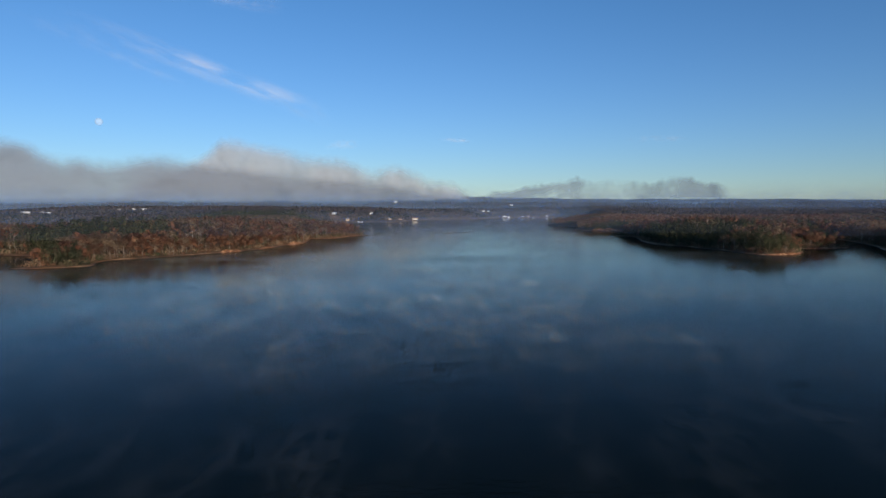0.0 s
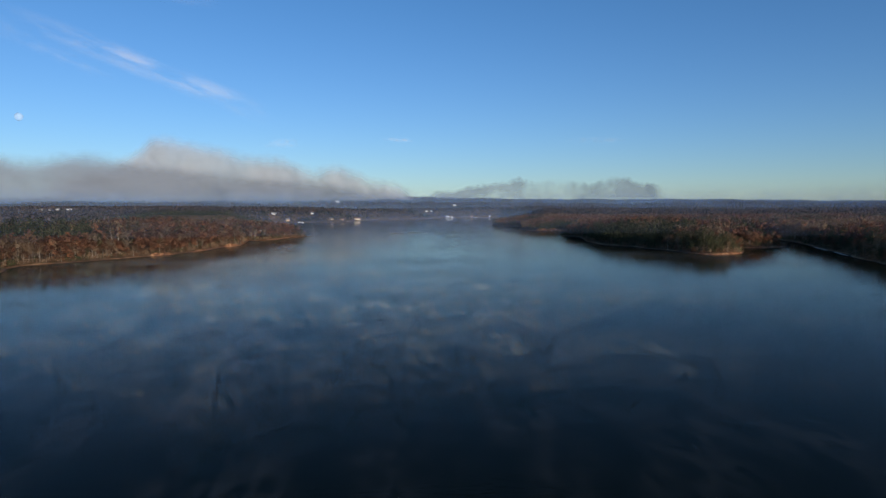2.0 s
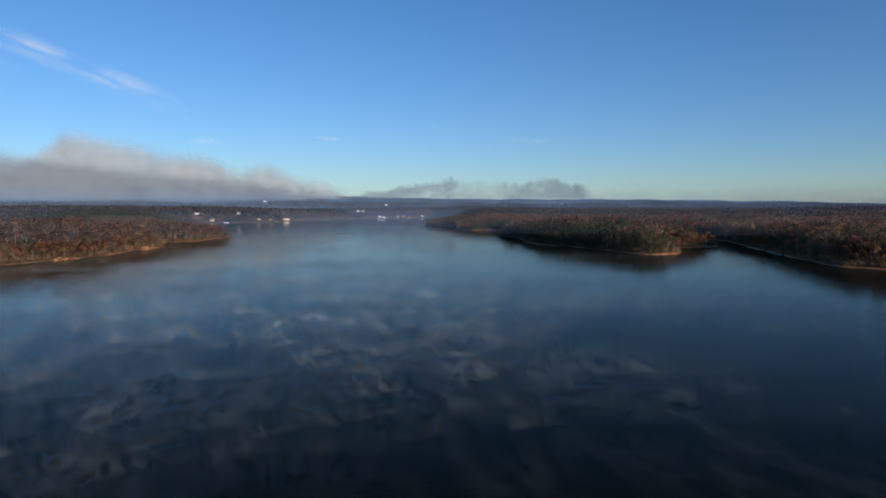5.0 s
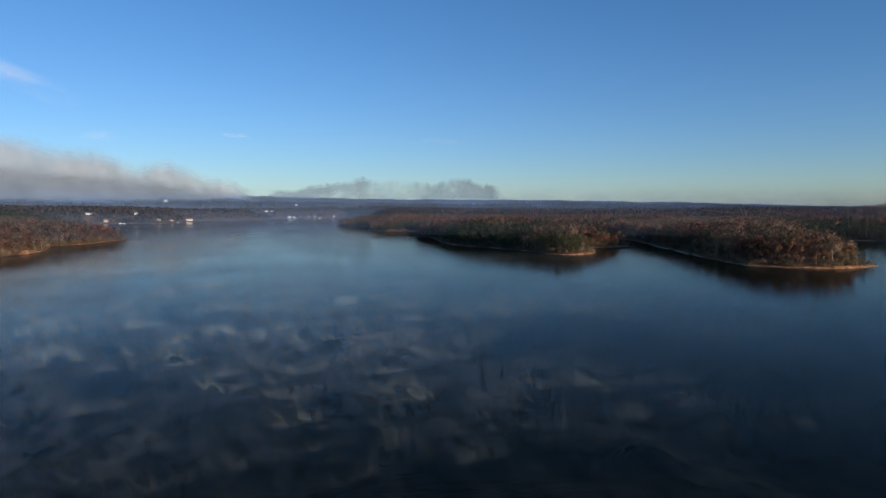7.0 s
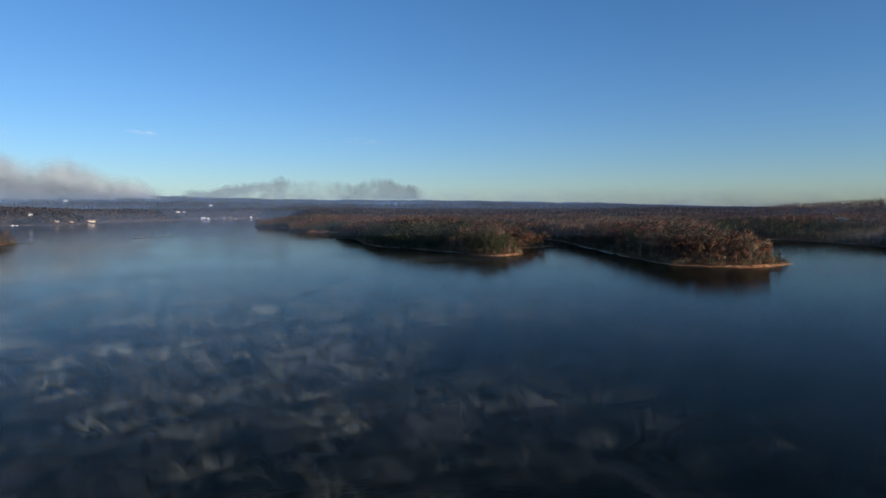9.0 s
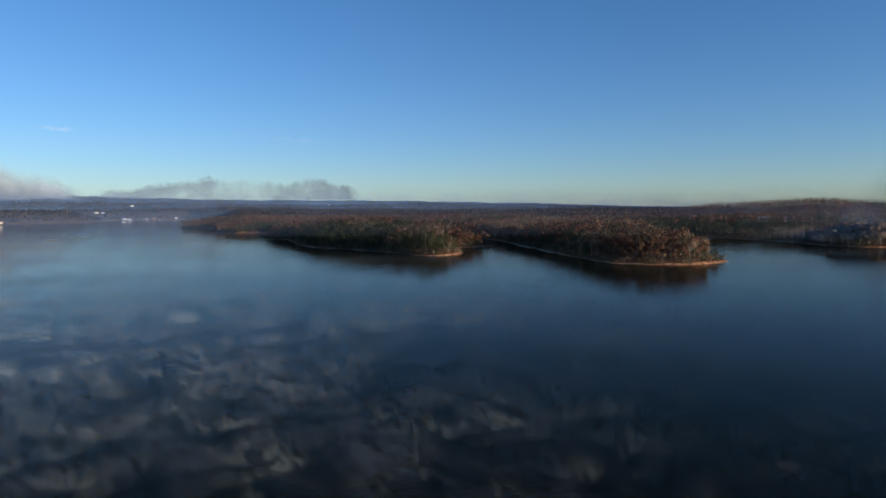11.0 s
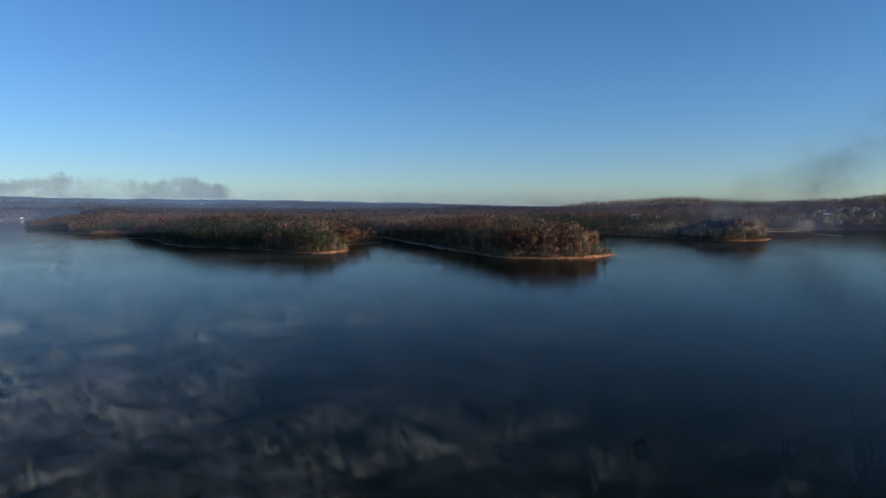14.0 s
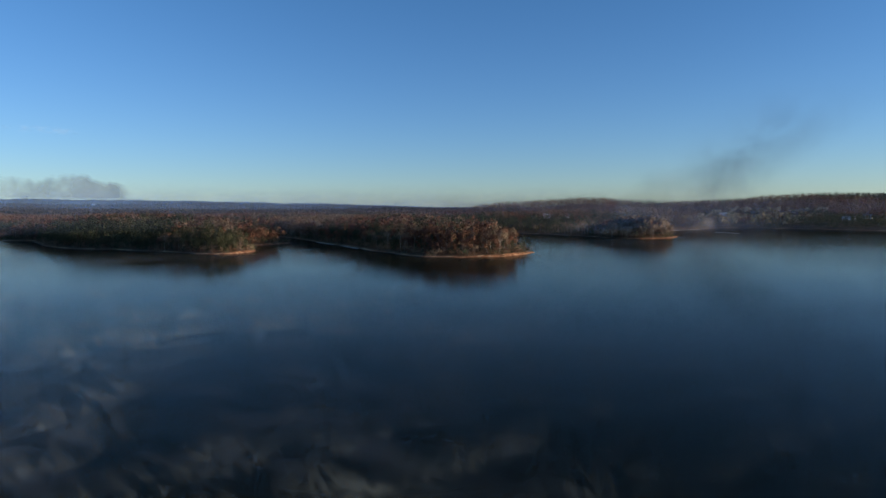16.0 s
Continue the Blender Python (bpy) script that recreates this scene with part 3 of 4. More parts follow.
def build_woods():
    rx, ry, rz, rk, rd = build_front_trees()
    low_bare = [broadleaf(60 + s, 1.0, 84, 0.13, 0.0115, 5, 0.29, 3) for s in range(4)]
    low_rust = [broadleaf(70 + s, 1.0, 76, 0.085, 0.032, 5, 0.26, 3, True) for s in range(4)]
    low_pine = [conifer(80 + s, 1.0, 110, 0.10, 0.022) for s in range(3)]
    x, y, z, d = scatter(7.8, dict(box=(-700, 1000, 380, 1500), near=300, far=1150, inland=(25, 130)), 11)
    k = kinds(x, y, 13)
    x, y, z, k, d = (np.concatenate(q) for q in ((x, rx), (y, ry), (z, rz), (k, rk), (d, rd)))
    lower = 0.7 + 0.3 * smooth(7, 30, d)
    for kind, low, mat, what in ((0, low_bare, m_wood_bare, "bare grey-brown"), (1, low_rust, m_wood_rust, "rust-leaved oak"), (2, low_pine, m_wood_pine, "dark green pine")):
        sel = k == kind
        woods("woodland_trunks", [t for t, _ in low], x, y, z, sel, 17.5, m_wood_bark if kind == 0 else m_wood_bark_dark, f"trunks of the {what} woodland", 5 + kind, lower, 0.0, False)
        woods("woodland_crowns", [c for _, c in low], x, y, z, sel, 17.5, mat, f"crowns of the {what} woodland", 5 + kind, lower)
    # Undergrowth along the shore.
    shrubs = [clump(90 + s, 1.0, 24, 0.62, 0.42, 0.045, 0.05) for s in range(4)]
    x, y, z, d = scatter(3.4, dict(box=(-460, 900, 380, 1200), near=300, far=1150, inland=(2.6, 14)), 61)
    k = np.random.RandomState(4).uniform(0, 1, x.shape) + 0.8 * (fractal(x, y, 25, 77, 2) - 0.5)
    woods("undergrowth", shrubs, x, y, z, k < 0.4, 4.6, m_wood_bare, "bare brown scrub along the shore", 51)
    woods("undergrowth", shrubs, x, y, z, (k >= 0.4) & (k < 0.68), 4.0, m_wood_rust, "rust-leaved scrub along the shore", 52)
    woods("undergrowth", shrubs, x, y, z, k >= 0.78, 4.8, m_wood_pine, "dark evergreen scrub along the shore", 53)
    # Farther woods: crowns alone.
    mid = ([clump(s, 1.0, 30, 0.29, 0.13, 0.029, 0.15) for s in range(4)], [clump(10 + s, 1.0, 30, 0.29, 0.12, 0.040, 0.15) for s in range(4)], [clump(20 + s, 1.0, 30, 0.27, 0.12, 0.038, 0.12, True) for s in range(3)])
    bx, by, bz, _ = scatter(9.4, dict(box=(-1300, 2100, 60, 2100), near=300, far=1900, inland=(130, 5000)), 17)
    ex, ey, ez, _ = scatter(9.4, dict(box=(-1300, 2100, 60, 2100), near=1150, far=1900, inland=(5, 130)), 19)
    hx, hy, hz, _ = scatter(11.0, dict(box=(1300, 2300, 60, 1700), near=1900, far=2300, inland=(5, 5000)), 21)
    x, y, z = np.concatenate([bx, ex, hx]), np.concatenate([by, ey, hy]), np.concatenate([bz, ez, hz])
    k = kinds(x, y, 23)
    for kind, mat, what in ((0, m_wood_bare, "bare grey-brown"), (1, m_wood_rust, "rust-brown"), (2, m_wood_pine, "dark green pine")):
        woods("woodland_canopy", mid[kind], x, y, z, k == kind, 17.5, mat, f"{what} woodland canopy back from the lake", 31 + kind, None, 0.75, True, 0.25)
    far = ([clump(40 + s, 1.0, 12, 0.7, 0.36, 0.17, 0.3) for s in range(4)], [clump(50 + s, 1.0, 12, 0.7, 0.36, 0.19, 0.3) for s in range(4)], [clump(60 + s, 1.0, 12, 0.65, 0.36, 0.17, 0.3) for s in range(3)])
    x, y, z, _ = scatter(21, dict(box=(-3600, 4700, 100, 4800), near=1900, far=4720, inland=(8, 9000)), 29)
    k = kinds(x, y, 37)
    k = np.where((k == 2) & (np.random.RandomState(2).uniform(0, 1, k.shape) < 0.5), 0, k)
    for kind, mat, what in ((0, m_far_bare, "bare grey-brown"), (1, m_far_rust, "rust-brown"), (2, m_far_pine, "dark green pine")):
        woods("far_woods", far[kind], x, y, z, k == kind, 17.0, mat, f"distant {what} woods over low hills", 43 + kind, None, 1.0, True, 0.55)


def build_golden_trees():
    """Round trees that still hold pale golden leaves, on the slopes above the eastern shore."""
    rng = random.Random(8)
    x, y, z, d = scatter(8.5, dict(box=(738, 822, 424, 486), near=600, far=1000, inland=(5, 60)), 73)
    pale = [tree_thing("pale_tree", *broadleaf(120 + s, 1.0, 300, 0.085, 0.03, 8, 0.25, 5, True), m_tan, "round tree with pale tan leaves on a low point", "tree", "pale trees on the low point", m_bark) for s in range(3)]
    for i in range(len(x)):
        s = rng.uniform(15, 23) * float(0.75 + 0.25 * smooth(5, 22, d[i]))
        m = pose(float(x[i]), float(y[i]), float(z[i]) - 0.2, 0, 0, rng.uniform(0, 360)) @ Matrix.Diagonal((s, s, s, 1))
        (pale[i] if i < 3 else copy_thing(pale[i % 3], Matrix())).matrix_basis = m
    x, y, z, d = scatter(12, dict(box=(1235, 1570, 380, 580), near=1100, far=1600, inland=(8, 400), field=True), 71)
    roots = [tree_thing("golden_tree", *broadleaf(110 + s, 1.0, 300, 0.10, 0.045, 7, 0.25, 5, True), m_gold, "round tree with pale golden leaves on the slope", "tree", "golden trees on the eastern slope", m_bark_dark) for s in range(3)]
    for i, k in enumerate(rng.sample(range(len(x)), min(170, len(x)))):
        s = rng.uniform(9, 16)
        m = pose(float(x[k]), float(y[k]), float(z[k]) - 0.2, 0, 0, rng.uniform(0, 360)) @ Matrix.Diagonal((s, s, s * 0.95, 1))
        (roots[i] if i < 3 else copy_thing(roots[i % 3], Matrix())).matrix_basis = m


def build_bluff(ax, ay, bx, by, tall, seed):
    """A raw clay bank where the shore has slipped."""
    count = max(10, int(math.hypot(bx - ax, by - ay) / 3))
    s = np.linspace(0, 1, count)
    side = np.array([by - ay, ax - bx]) / math.hypot(bx - ax, by - ay)
    reach = np.linspace(-26, 26, 105)
    px, py = (ax + (bx - ax) * s)[:, None] + side[0] * reach, (ay + (by - ay) * s)[:, None] + side[1] * reach
    d = inland(px, py)
    if d[:, -1].mean() < d[:, 0].mean():
        d, reach = d[:, ::-1], reach[::-1]
    edge = reach[np.argmax(d > 0, axis=1)]
    way = np.sign(reach[-1])
    rough = 0.35 + 1.1 * fractal(s * count / 4, 0 * s, 1.0, seed, 3)
    ends = np.sqrt(np.clip(np.sin(s * math.pi), 0, 1)) * rough
    verts = []
    for step, up in ((-1.5, -0.12), (0.2, 0.12), (1.3, 0.55), (2.0, 0.92), (3.2, 1.0), (5.5, 0.5)):
        off = edge + way * (step + 0.8 * (fractal(s * count / 3, 0 * s + step, 1.0, seed + 1, 2) - 0.5))
        verts.append(np.stack([ax + (bx - ax) * s + side[0] * off, ay + (by - ay) * s + side[1] * off, up * tall * ends], -1))
    ob = mesh_object("clay_bank", np.concatenate(verts), grid_faces(6, count), m_clay)
    tagged(ob, "raw orange and pale clay bank at the water's edge", "bank", kind="structure")


build_woods()
build_golden_trees()
for k, bluff in enumerate(((297, 1290, 352, 1272, 5.5), (-222, 692, -232, 664, 3.2), (-190, 850, -198, 812, 3.4), (384, 436, 470, 418, 1.6), (300, 612, 350, 618, 1.3), (388, 694, 446, 706, 1.2), (-205, 770, -212, 716, 1.3), (-150, 1098, -190, 975, 1.2), (736, 452, 815, 424, 1.2))):
    build_bluff(*bluff, 200 + k)

# ---------------------------------------------------------------- houses and boats along the far shores
def plain(name, colour, rough=0.7, grain=2.0, metal=0.0):
    n = Nodes(name)
    p = n.add("TexCoord").outputs["Object"]
    tone = n.noise(p, grain, 5)
    dark = tuple(c * 0.72 for c in colour)
    return n.surface(n.mix(n.span(tone, 0.3, 0.7), dark, colour), rough, n.bump(tone, 0.2, 0.02), metal)


m_wall = {"white": plain("white_boards", (0.80, 0.79, 0.76)), "cream": plain("cream_boards", (0.72, 0.62, 0.46)), "tan": plain("tan_boards", (0.45, 0.33, 0.22))}
m_roof = {"grey": plain("grey_shingles", (0.20, 0.20, 0.21)), "brown": plain("brown_shingles", (0.22, 0.13, 0.09)), "pale": plain("pale_metal_roof", (0.66, 0.67, 0.68), 0.45)}
m_chimney = plain("chimney_brick", (0.30, 0.14, 0.10))
m_hull = plain("white_hull", (0.80, 0.80, 0.80), 0.35)
m_deck = plain("weathered_deck", (0.34, 0.29, 0.24))
n_glass = Nodes("window_glass")
m_glass = n_glass.surface((0.03, 0.04, 0.05), 0.08, specular=0.6)
m_trim = plain("white_trim", (0.78, 0.78, 0.76))


def box(bm, x0, x1, y0, y1, z0, z1):
    v = [bm.verts.new(c) for c in ((x0, y0, z0), (x1, y0, z0), (x1, y1, z0), (x0, y1, z0), (x0, y0, z1), (x1, y0, z1), (x1, y1, z1), (x0, y1, z1))]
    for f in ((3, 2, 1, 0), (4, 5, 6, 7), (0, 1, 5, 4), (1, 2, 6, 5), (2, 3, 7, 6), (3, 0, 4, 7)):
        bm.faces.new([v[i] for i in f])


def house(x, y, wide, deep, storeys, wall, roof, label):
    """A gabled house that faces the lake."""
    turn = math.degrees(math.atan2(CX - x, y - CY))
    ground = float(height(np.array([x]), np.array([y]))[0])
    root = new("house")
    root.matrix_basis = pose(x, y, ground - 0.2, 0, 0, turn + (7 * x) % 30 - 15)
    tagged(root, label, "house", "houses round the lake")
    tall = 0.6 + 2.8 * storeys
    w, d, rise = wide / 2, deep / 2, deep * 0.34
    bm = bmesh.new()
    ends = []
    for s in (-w, w):
        ends.append([bm.verts.new(c) for c in ((s, -d, -0.6), (s, d, -0.6), (s, d, tall), (s, 0, tall + rise), (s, -d, tall))])
    bm.faces.new(ends[0][::-1])
    bm.faces.new(ends[1])
    for i in range(5):
        j = (i + 1) % 5
        bm.faces.new((ends[0][i], ends[0][j], ends[1][j], ends[1][i]))
    bmesh.ops.recalc_face_normals(bm, faces=bm.faces)
    part("wall", bm, m_wall[wall], root)
    bm = bmesh.new()
    e, t = 0.5, 0.25
    for sgn in (-1, 1):
        low, high = (sgn * (d + e), tall - e * rise / d), (0, tall + rise)
        quad = [(-w - e, *low), (w + e, *low), (w + e, *high), (-w - e, *high)]
        a = [bm.verts.new((q[0], q[1], q[2] + 0.05)) for q in quad]
        b = [bm.verts.new((q[0], q[1], q[2] + 0.05 + t)) for q in quad]
        bm.faces.new(a)
        bm.faces.new(b[::-1])
        for i in range(4):
            bm.faces.new((a[i], a[(i + 1) % 4], b[(i + 1) % 4], b[i]))
    bmesh.ops.recalc_face_normals(bm, faces=bm.faces)
    part("roof", bm, m_roof[roof], root)
    bm = bmesh.new()
    box(bm, w * 0.4, w * 0.4 + 0.9, -0.45, 0.45, tall, tall + rise + 1.1)
    part("chimney", bm, m_chimney, root)
    count = max(2, int(wide / 3.6))
    for s in range(storeys):
        for k in range(count):
            c = -w + wide * (k + 0.5) / count
            z = 0.6 + 2.8 * s
            door = s == 0 and k == count // 2
            bm = bmesh.new()
            box(bm, c - (0.5 if door else 0.65), c + (0.5 if door else 0.65), -d - 0.04, -d + 0.02, z + (0 if door else 0.7), z + 2.05)
            pane = part("door" if door else "window", bm, m_trim if door else m_glass, root)
            if not door:
                bm = bmesh.new()
                box(bm, c - 0.8, c + 0.8, -d - 0.10, -d - 0.03, z + 0.55, z + 0.68)
                part("sill", bm, m_trim, pane)


def boat(x, y, long, turn):
    root = new("boat")
    root.matrix_basis = pose(x, y, 0.0, 0, 0, turn)
    tagged(root, "white moored motor boat on the lake by the shore", "boat", "boats along the shore")
    bm = bmesh.new()
    rings = []
    for s in (-0.5, -0.2, 0.15, 0.38, 0.5):
        half = 0.16 * long * (1 - max(0, s) ** 2 * 3.6)
        sheer = 0.085 * long + 0.05 * long * max(0, s)
        rings.append([bm.verts.new((s * long, k * half * q, z)) for k, q, z in ((-1, 1, sheer), (-1, 0.7, -0.25), (1, 0.7, -0.25), (1, 1, sheer))])
    for a, b in zip(rings, rings[1:]):
        for i in range(4):
            bm.faces.new((a[i], a[(i + 1) % 4], b[(i + 1) % 4], b[i]))
    bm.faces.new(rings[0])
    bm.faces.new(rings[-1][::-1])
    bmesh.ops.recalc_face_normals(bm, faces=bm.faces)
    part("hull", bm, m_hull, root)
    bm = bmesh.new()
    box(bm, -0.2 * long, 0.15 * long, -0.1 * long, 0.1 * long, 0.07 * long, 0.2 * long)
    bmesh.ops.bevel(bm, geom=bm.edges[:], offset=0.02 * long, segments=1, affect="EDGES")
    part("cabin", bm, m_trim, root)
    bm = bmesh.new()
    box(bm, 0.145 * long, 0.16 * long, -0.085 * long, 0.085 * long, 0.13 * long, 0.18 * long)
    part("windscreen", bm, m_glass, root)


def jetty(x, y, long, turn):
    root = new("jetty")
    root.matrix_basis = pose(x, y, 0.0, 0, 0, turn)
    tagged(root, "weathered wooden jetty reaching from the shore", "jetty")
    planks = int(long / 0.9)
    for k in range(planks):
        bm = bmesh.new()
        box(bm, -1.0, 1.0, k * 0.9, k * 0.9 + 0.85, 0.75, 0.85)
        part("plank", bm, m_deck, root)
    for k in range(0, planks, 4):
        for s in (-0.9, 0.9):
            bm = bmesh.new()
            bmesh.ops.create_cone(bm, cap_ends=True, segments=8, radius1=0.14, radius2=0.14, depth=4, matrix=Matrix.Translation((s, k * 0.9 + 0.4, -0.6)))
            part("post", bm, m_deck, root)


LOOKS = {"white": "white boarded", "cream": "cream boarded", "tan": "tan timber"}
for x, y, wide, deep, storeys, wall, roof in HOMES:
    size = {1: "low", 2: "two-storey", 4: "tall"}[storeys]
    house(x, y, wide, deep, storeys, wall, roof, f"{size} {LOOKS[wall]} house with {roof} gabled roof among trees")
for x, y, long, turn in ((-318, 2378, 11, 20), (-306, 2372, 9, 40), (-150, 2470, 10, 60), (-128, 2560, 9, 10), (300, 3255, 10, 30), (345, 3290, 9, 80), (470, 3375, 10, 15)):
    boat(x, y, long, turn)
jetty(-122, 2560, 26, 10)
jetty(-205, 2275, 22, 160)

# ---------------------------------------------------------------- moon, clouds, mist
def sky_place(bearing, rise, far):
    """A place seen from the flight's middle at a bearing and height (degrees)."""
    b = radians(bearing)
    return Vector((CX + far * math.sin(b), CY + far * math.cos(b), 42 + far * math.tan(radians(rise))))


def build_moon():
    n = Nodes("moon_rock")
    p = n.add("TexCoord").outputs["Object"]
    grey = n.ramp(n.noise(p, 0.06, 4), [(0.35, (0.60, 0.70, 0.85)), (0.6, (0.75, 0.86, 0.98))])
    both = n.add("MixShader", Fac=0.2)
    n.tree.links.new(n.add("BsdfTransparent").outputs[0], both.inputs[1])
    n.tree.links.new(n.add("BsdfDiffuse", Color=grey).outputs[0], both.inputs[2])
    n.tree.links.new(both.outputs[0], n.out.inputs[0])
    bm = bmesh.new()
    bmesh.ops.create_icosphere(bm, subdivisions=4, radius=25)
    me = bpy.data.meshes.new("moon")
    bm.to_mesh(me)
    bm.free()
    me.materials.append(n.material)
    ob = new("moon", me)
    ob.location = sky_place(-29.05, 7.1, 4700)
    tagged(ob, "pale full moon low in the morning sky", "moon")


def curtain(name, b0, b1, r0, r1, far, material, label, category, cols=80, rows=24, relief=0.0, seed=0):
    """An upright veil along an arc, its face billowing."""
    u, v = np.meshgrid(np.linspace(0, 1, cols), np.linspace(0, 1, rows))
    b = np.radians(b0 + (b1 - b0) * u)
    size = max(60.0, far * 0.06)
    dist = far + relief * (fractal(u * far * radians(b1 - b0) / size, v * far * radians(r1 - r0) / size, 1.0, 50 + seed, 4) - 0.5)
    x, y = CX + dist * np.sin(b), CY + dist * np.cos(b)
    z = 42 + far * np.tan(np.radians(r0 + (r1 - r0) * v))
    ob = mesh_object(name, np.stack([x, y, z], -1).reshape(-1, 3), grid_faces(rows, cols), material, uv=np.stack([u, v], -1).reshape(-1, 2), flat=False)
    return tagged(ob, label, category, kind="structure")


def bank_alpha(profile, fray, strength, scale, least):
    """A cloud bank: its top follows the profile, frayed by noise."""
    def alpha(n, u, v, p):
        top = n.ramp(u, [(at, (h + 0.07, h + 0.07, h + 0.07)) for at, h in profile])
        wisp = n.noise(p, scale, 7, 0.6, stretch=(1, 1, 1.1))
        soft = n.noise(p, scale * 0.5, 4, 0.55, stretch=(1, 1, 1.2))
        edge = n.maths("SUBTRACT", n.maths("ADD", top, n.maths("MULTIPLY", n.maths("SUBTRACT", wisp, 0.5), fray)), v)
        body = n.span(edge, -0.03, 0.22)
        foot = n.span(n.maths("ADD", v, n.maths("MULTIPLY", n.maths("SUBTRACT", soft, 0.5), 0.10)), 0.0, 0.15)
        ends = n.maths("MULTIPLY", n.span(u, 0.0, 0.03), n.span(u, 1.0, 0.93))
        thick = n.span(soft, 0.32, 0.6, least, 1.0)
        return n.maths("MULTIPLY", n.maths("MULTIPLY", n.maths("MULTIPLY", body, foot), n.maths("MULTIPLY", ends, thick)), strength)
    return alpha


def build_clouds():
    # Bearing -50 to 1 and 2 to 25 degrees; height in parts of 7 degrees.
    west = [(0.0, 0.80), (0.18, 0.85), (0.295, 0.74), (0.34, 0.58), (0.40, 0.52), (0.47, 0.56), (0.56, 0.54), (0.64, 0.46), (0.72, 0.40), (0.82, 0.30), (1.0, 0.1)]
    # The bank's shaded part, its shade painted as a greyer colour.
    cloud = vapour("fog_bank_shaded", (0.22, 0.26, 0.32), bank_alpha(west, 0.30, 0.94, 0.0030, 0.8))
    curtain("cloud_bank", -50, 1.5, 0.2, 7.2, 4100, cloud, "long low fog bank on the far hills, its shaded grey painted in", "cloud", 160, 40, 120, 1)
    crown = [(0.0, 0.1), (0.10, 0.40), (0.20, 0.60), (0.26, 0.80), (0.31, 0.84), (0.38, 0.76), (0.46, 0.66), (0.54, 0.58), (0.60, 0.58), (0.68, 0.47), (0.76, 0.50), (0.84, 0.36), (0.92, 0.28), (1.0, 0.1)]
    # Same cloud's sunlit peak, the light painted as a paler colour.
    cloud = vapour("fog_billow_lit", (0.35, 0.39, 0.44), bank_alpha(crown, 0.26, 0.95, 0.0036, 0.85))
    curtain("cloud_bank", -28, 3.0, 0.2, 7.2, 4180, cloud, "billow of the fog bank, its sunlit tone painted paler", "cloud", 120, 40, 160, 4)
    east = [(0.0, 0.20), (0.10, 0.35), (0.2, 0.45), (0.28, 0.62), (0.42, 0.78), (0.55, 0.80), (0.63, 0.62), (0.70, 0.60), (0.80, 0.78), (0.92, 0.66), (1.0, 0.3)]
    cloud = vapour("fog_bank_thin", (0.20, 0.245, 0.31), bank_alpha(east, 0.9, 0.72, 0.0050, 0.25))
    curtain("cloud_bank", 2, 24.5, 0.75, 3.1, 4250, cloud, "thin torn grey cloud low over the ridge", "cloud", 120, 20, 60, 2)


def cirrus_alpha(strength, stretch, seed):
    def alpha(n, u, v, p):
        q = n.add("CombineXYZ", X=n.maths("MULTIPLY", u, stretch), Y=v, Z=seed)
        streak = n.noise(q.outputs[0], 3.2, 6, 0.6)
        mid = n.maths("MULTIPLY", n.span(v, 0.05, 0.5), n.span(v, 0.95, 0.5))
        ends = n.maths("MULTIPLY", n.span(u, 0.0, 0.55), n.span(u, 1.0, 0.8))
        return n.maths("MULTIPLY", n.maths("MULTIPLY", n.maths("MULTIPLY", mid, ends), n.span(streak, 0.36, 0.78)), strength)
    return alpha


def sky_patch(name, a, b, wide, material, label, far=4700):
    """A streak of high cloud between two places of the sky (bearing, height), so many degrees wide."""
    p, q = sky_place(*a, far), sky_place(*b, far)
    along = q - p
    up = along.cross(p - Vector((CX, CY, 42))).normalized() * far * math.tan(radians(wide)) * 0.5
    if up.z < 0:
        up = -up
    cols, rows = 24, 6
    verts, uv = [], []
    for j in range(rows):
        for i in range(cols):
            u, v = i / (cols - 1), j / (rows - 1)
            bow = 0.15 * math.sin(u * math.pi)
            verts.append(p + along * u + up * (2 * v - 1 + bow))
            uv.append((u, v))
    ob = mesh_object(name, [tuple(v) for v in verts], grid_faces(rows, cols), material, uv=uv, flat=False)
    tagged(ob, label, "cloud", kind="structure")


def build_cirrus():
    white = (0.85, 0.85, 0.87)
    sky_patch("high_cloud", (-33, 15.1), (-9.8, 7.9), 2.6, vapour("cirrus", white, cirrus_alpha(0.33, 2.2, 1.0)), "thin white streak of high feathery cloud")
    sky_patch("high_cloud", (-36, 15.0), (-22, 10.2), 1.8, vapour("cirrus_faint", white, cirrus_alpha(0.08, 3.0, 5.0)), "faint wisp of high cloud")
    sky_patch("high_cloud", (-31, 17.5), (-14, 17.2), 2.5, vapour("cirrus_faint", white, cirrus_alpha(0.16, 3.0, 3.0)), "faint wisp of high cloud")
    sky_patch("high_cloud", (-1.0, 6.35), (2.2, 6.2), 0.55, vapour("cirrus_small", white, cirrus_alpha(0.4, 2.0, 7.0)), "small white wisp of cloud")
    sky_patch("high_cloud", (-11.5, 5.6), (-8, 5.9), 1.2, vapour("cirrus_faint", white, cirrus_alpha(0.22, 2.0, 9.0)), "faint wisp of high cloud")
    sky_patch("high_cloud", (15, 6.0), (21, 6.0), 0.8, vapour("cirrus_faint", white, cirrus_alpha(0.14, 3.0, 11.0)), "faint wisp of high cloud")


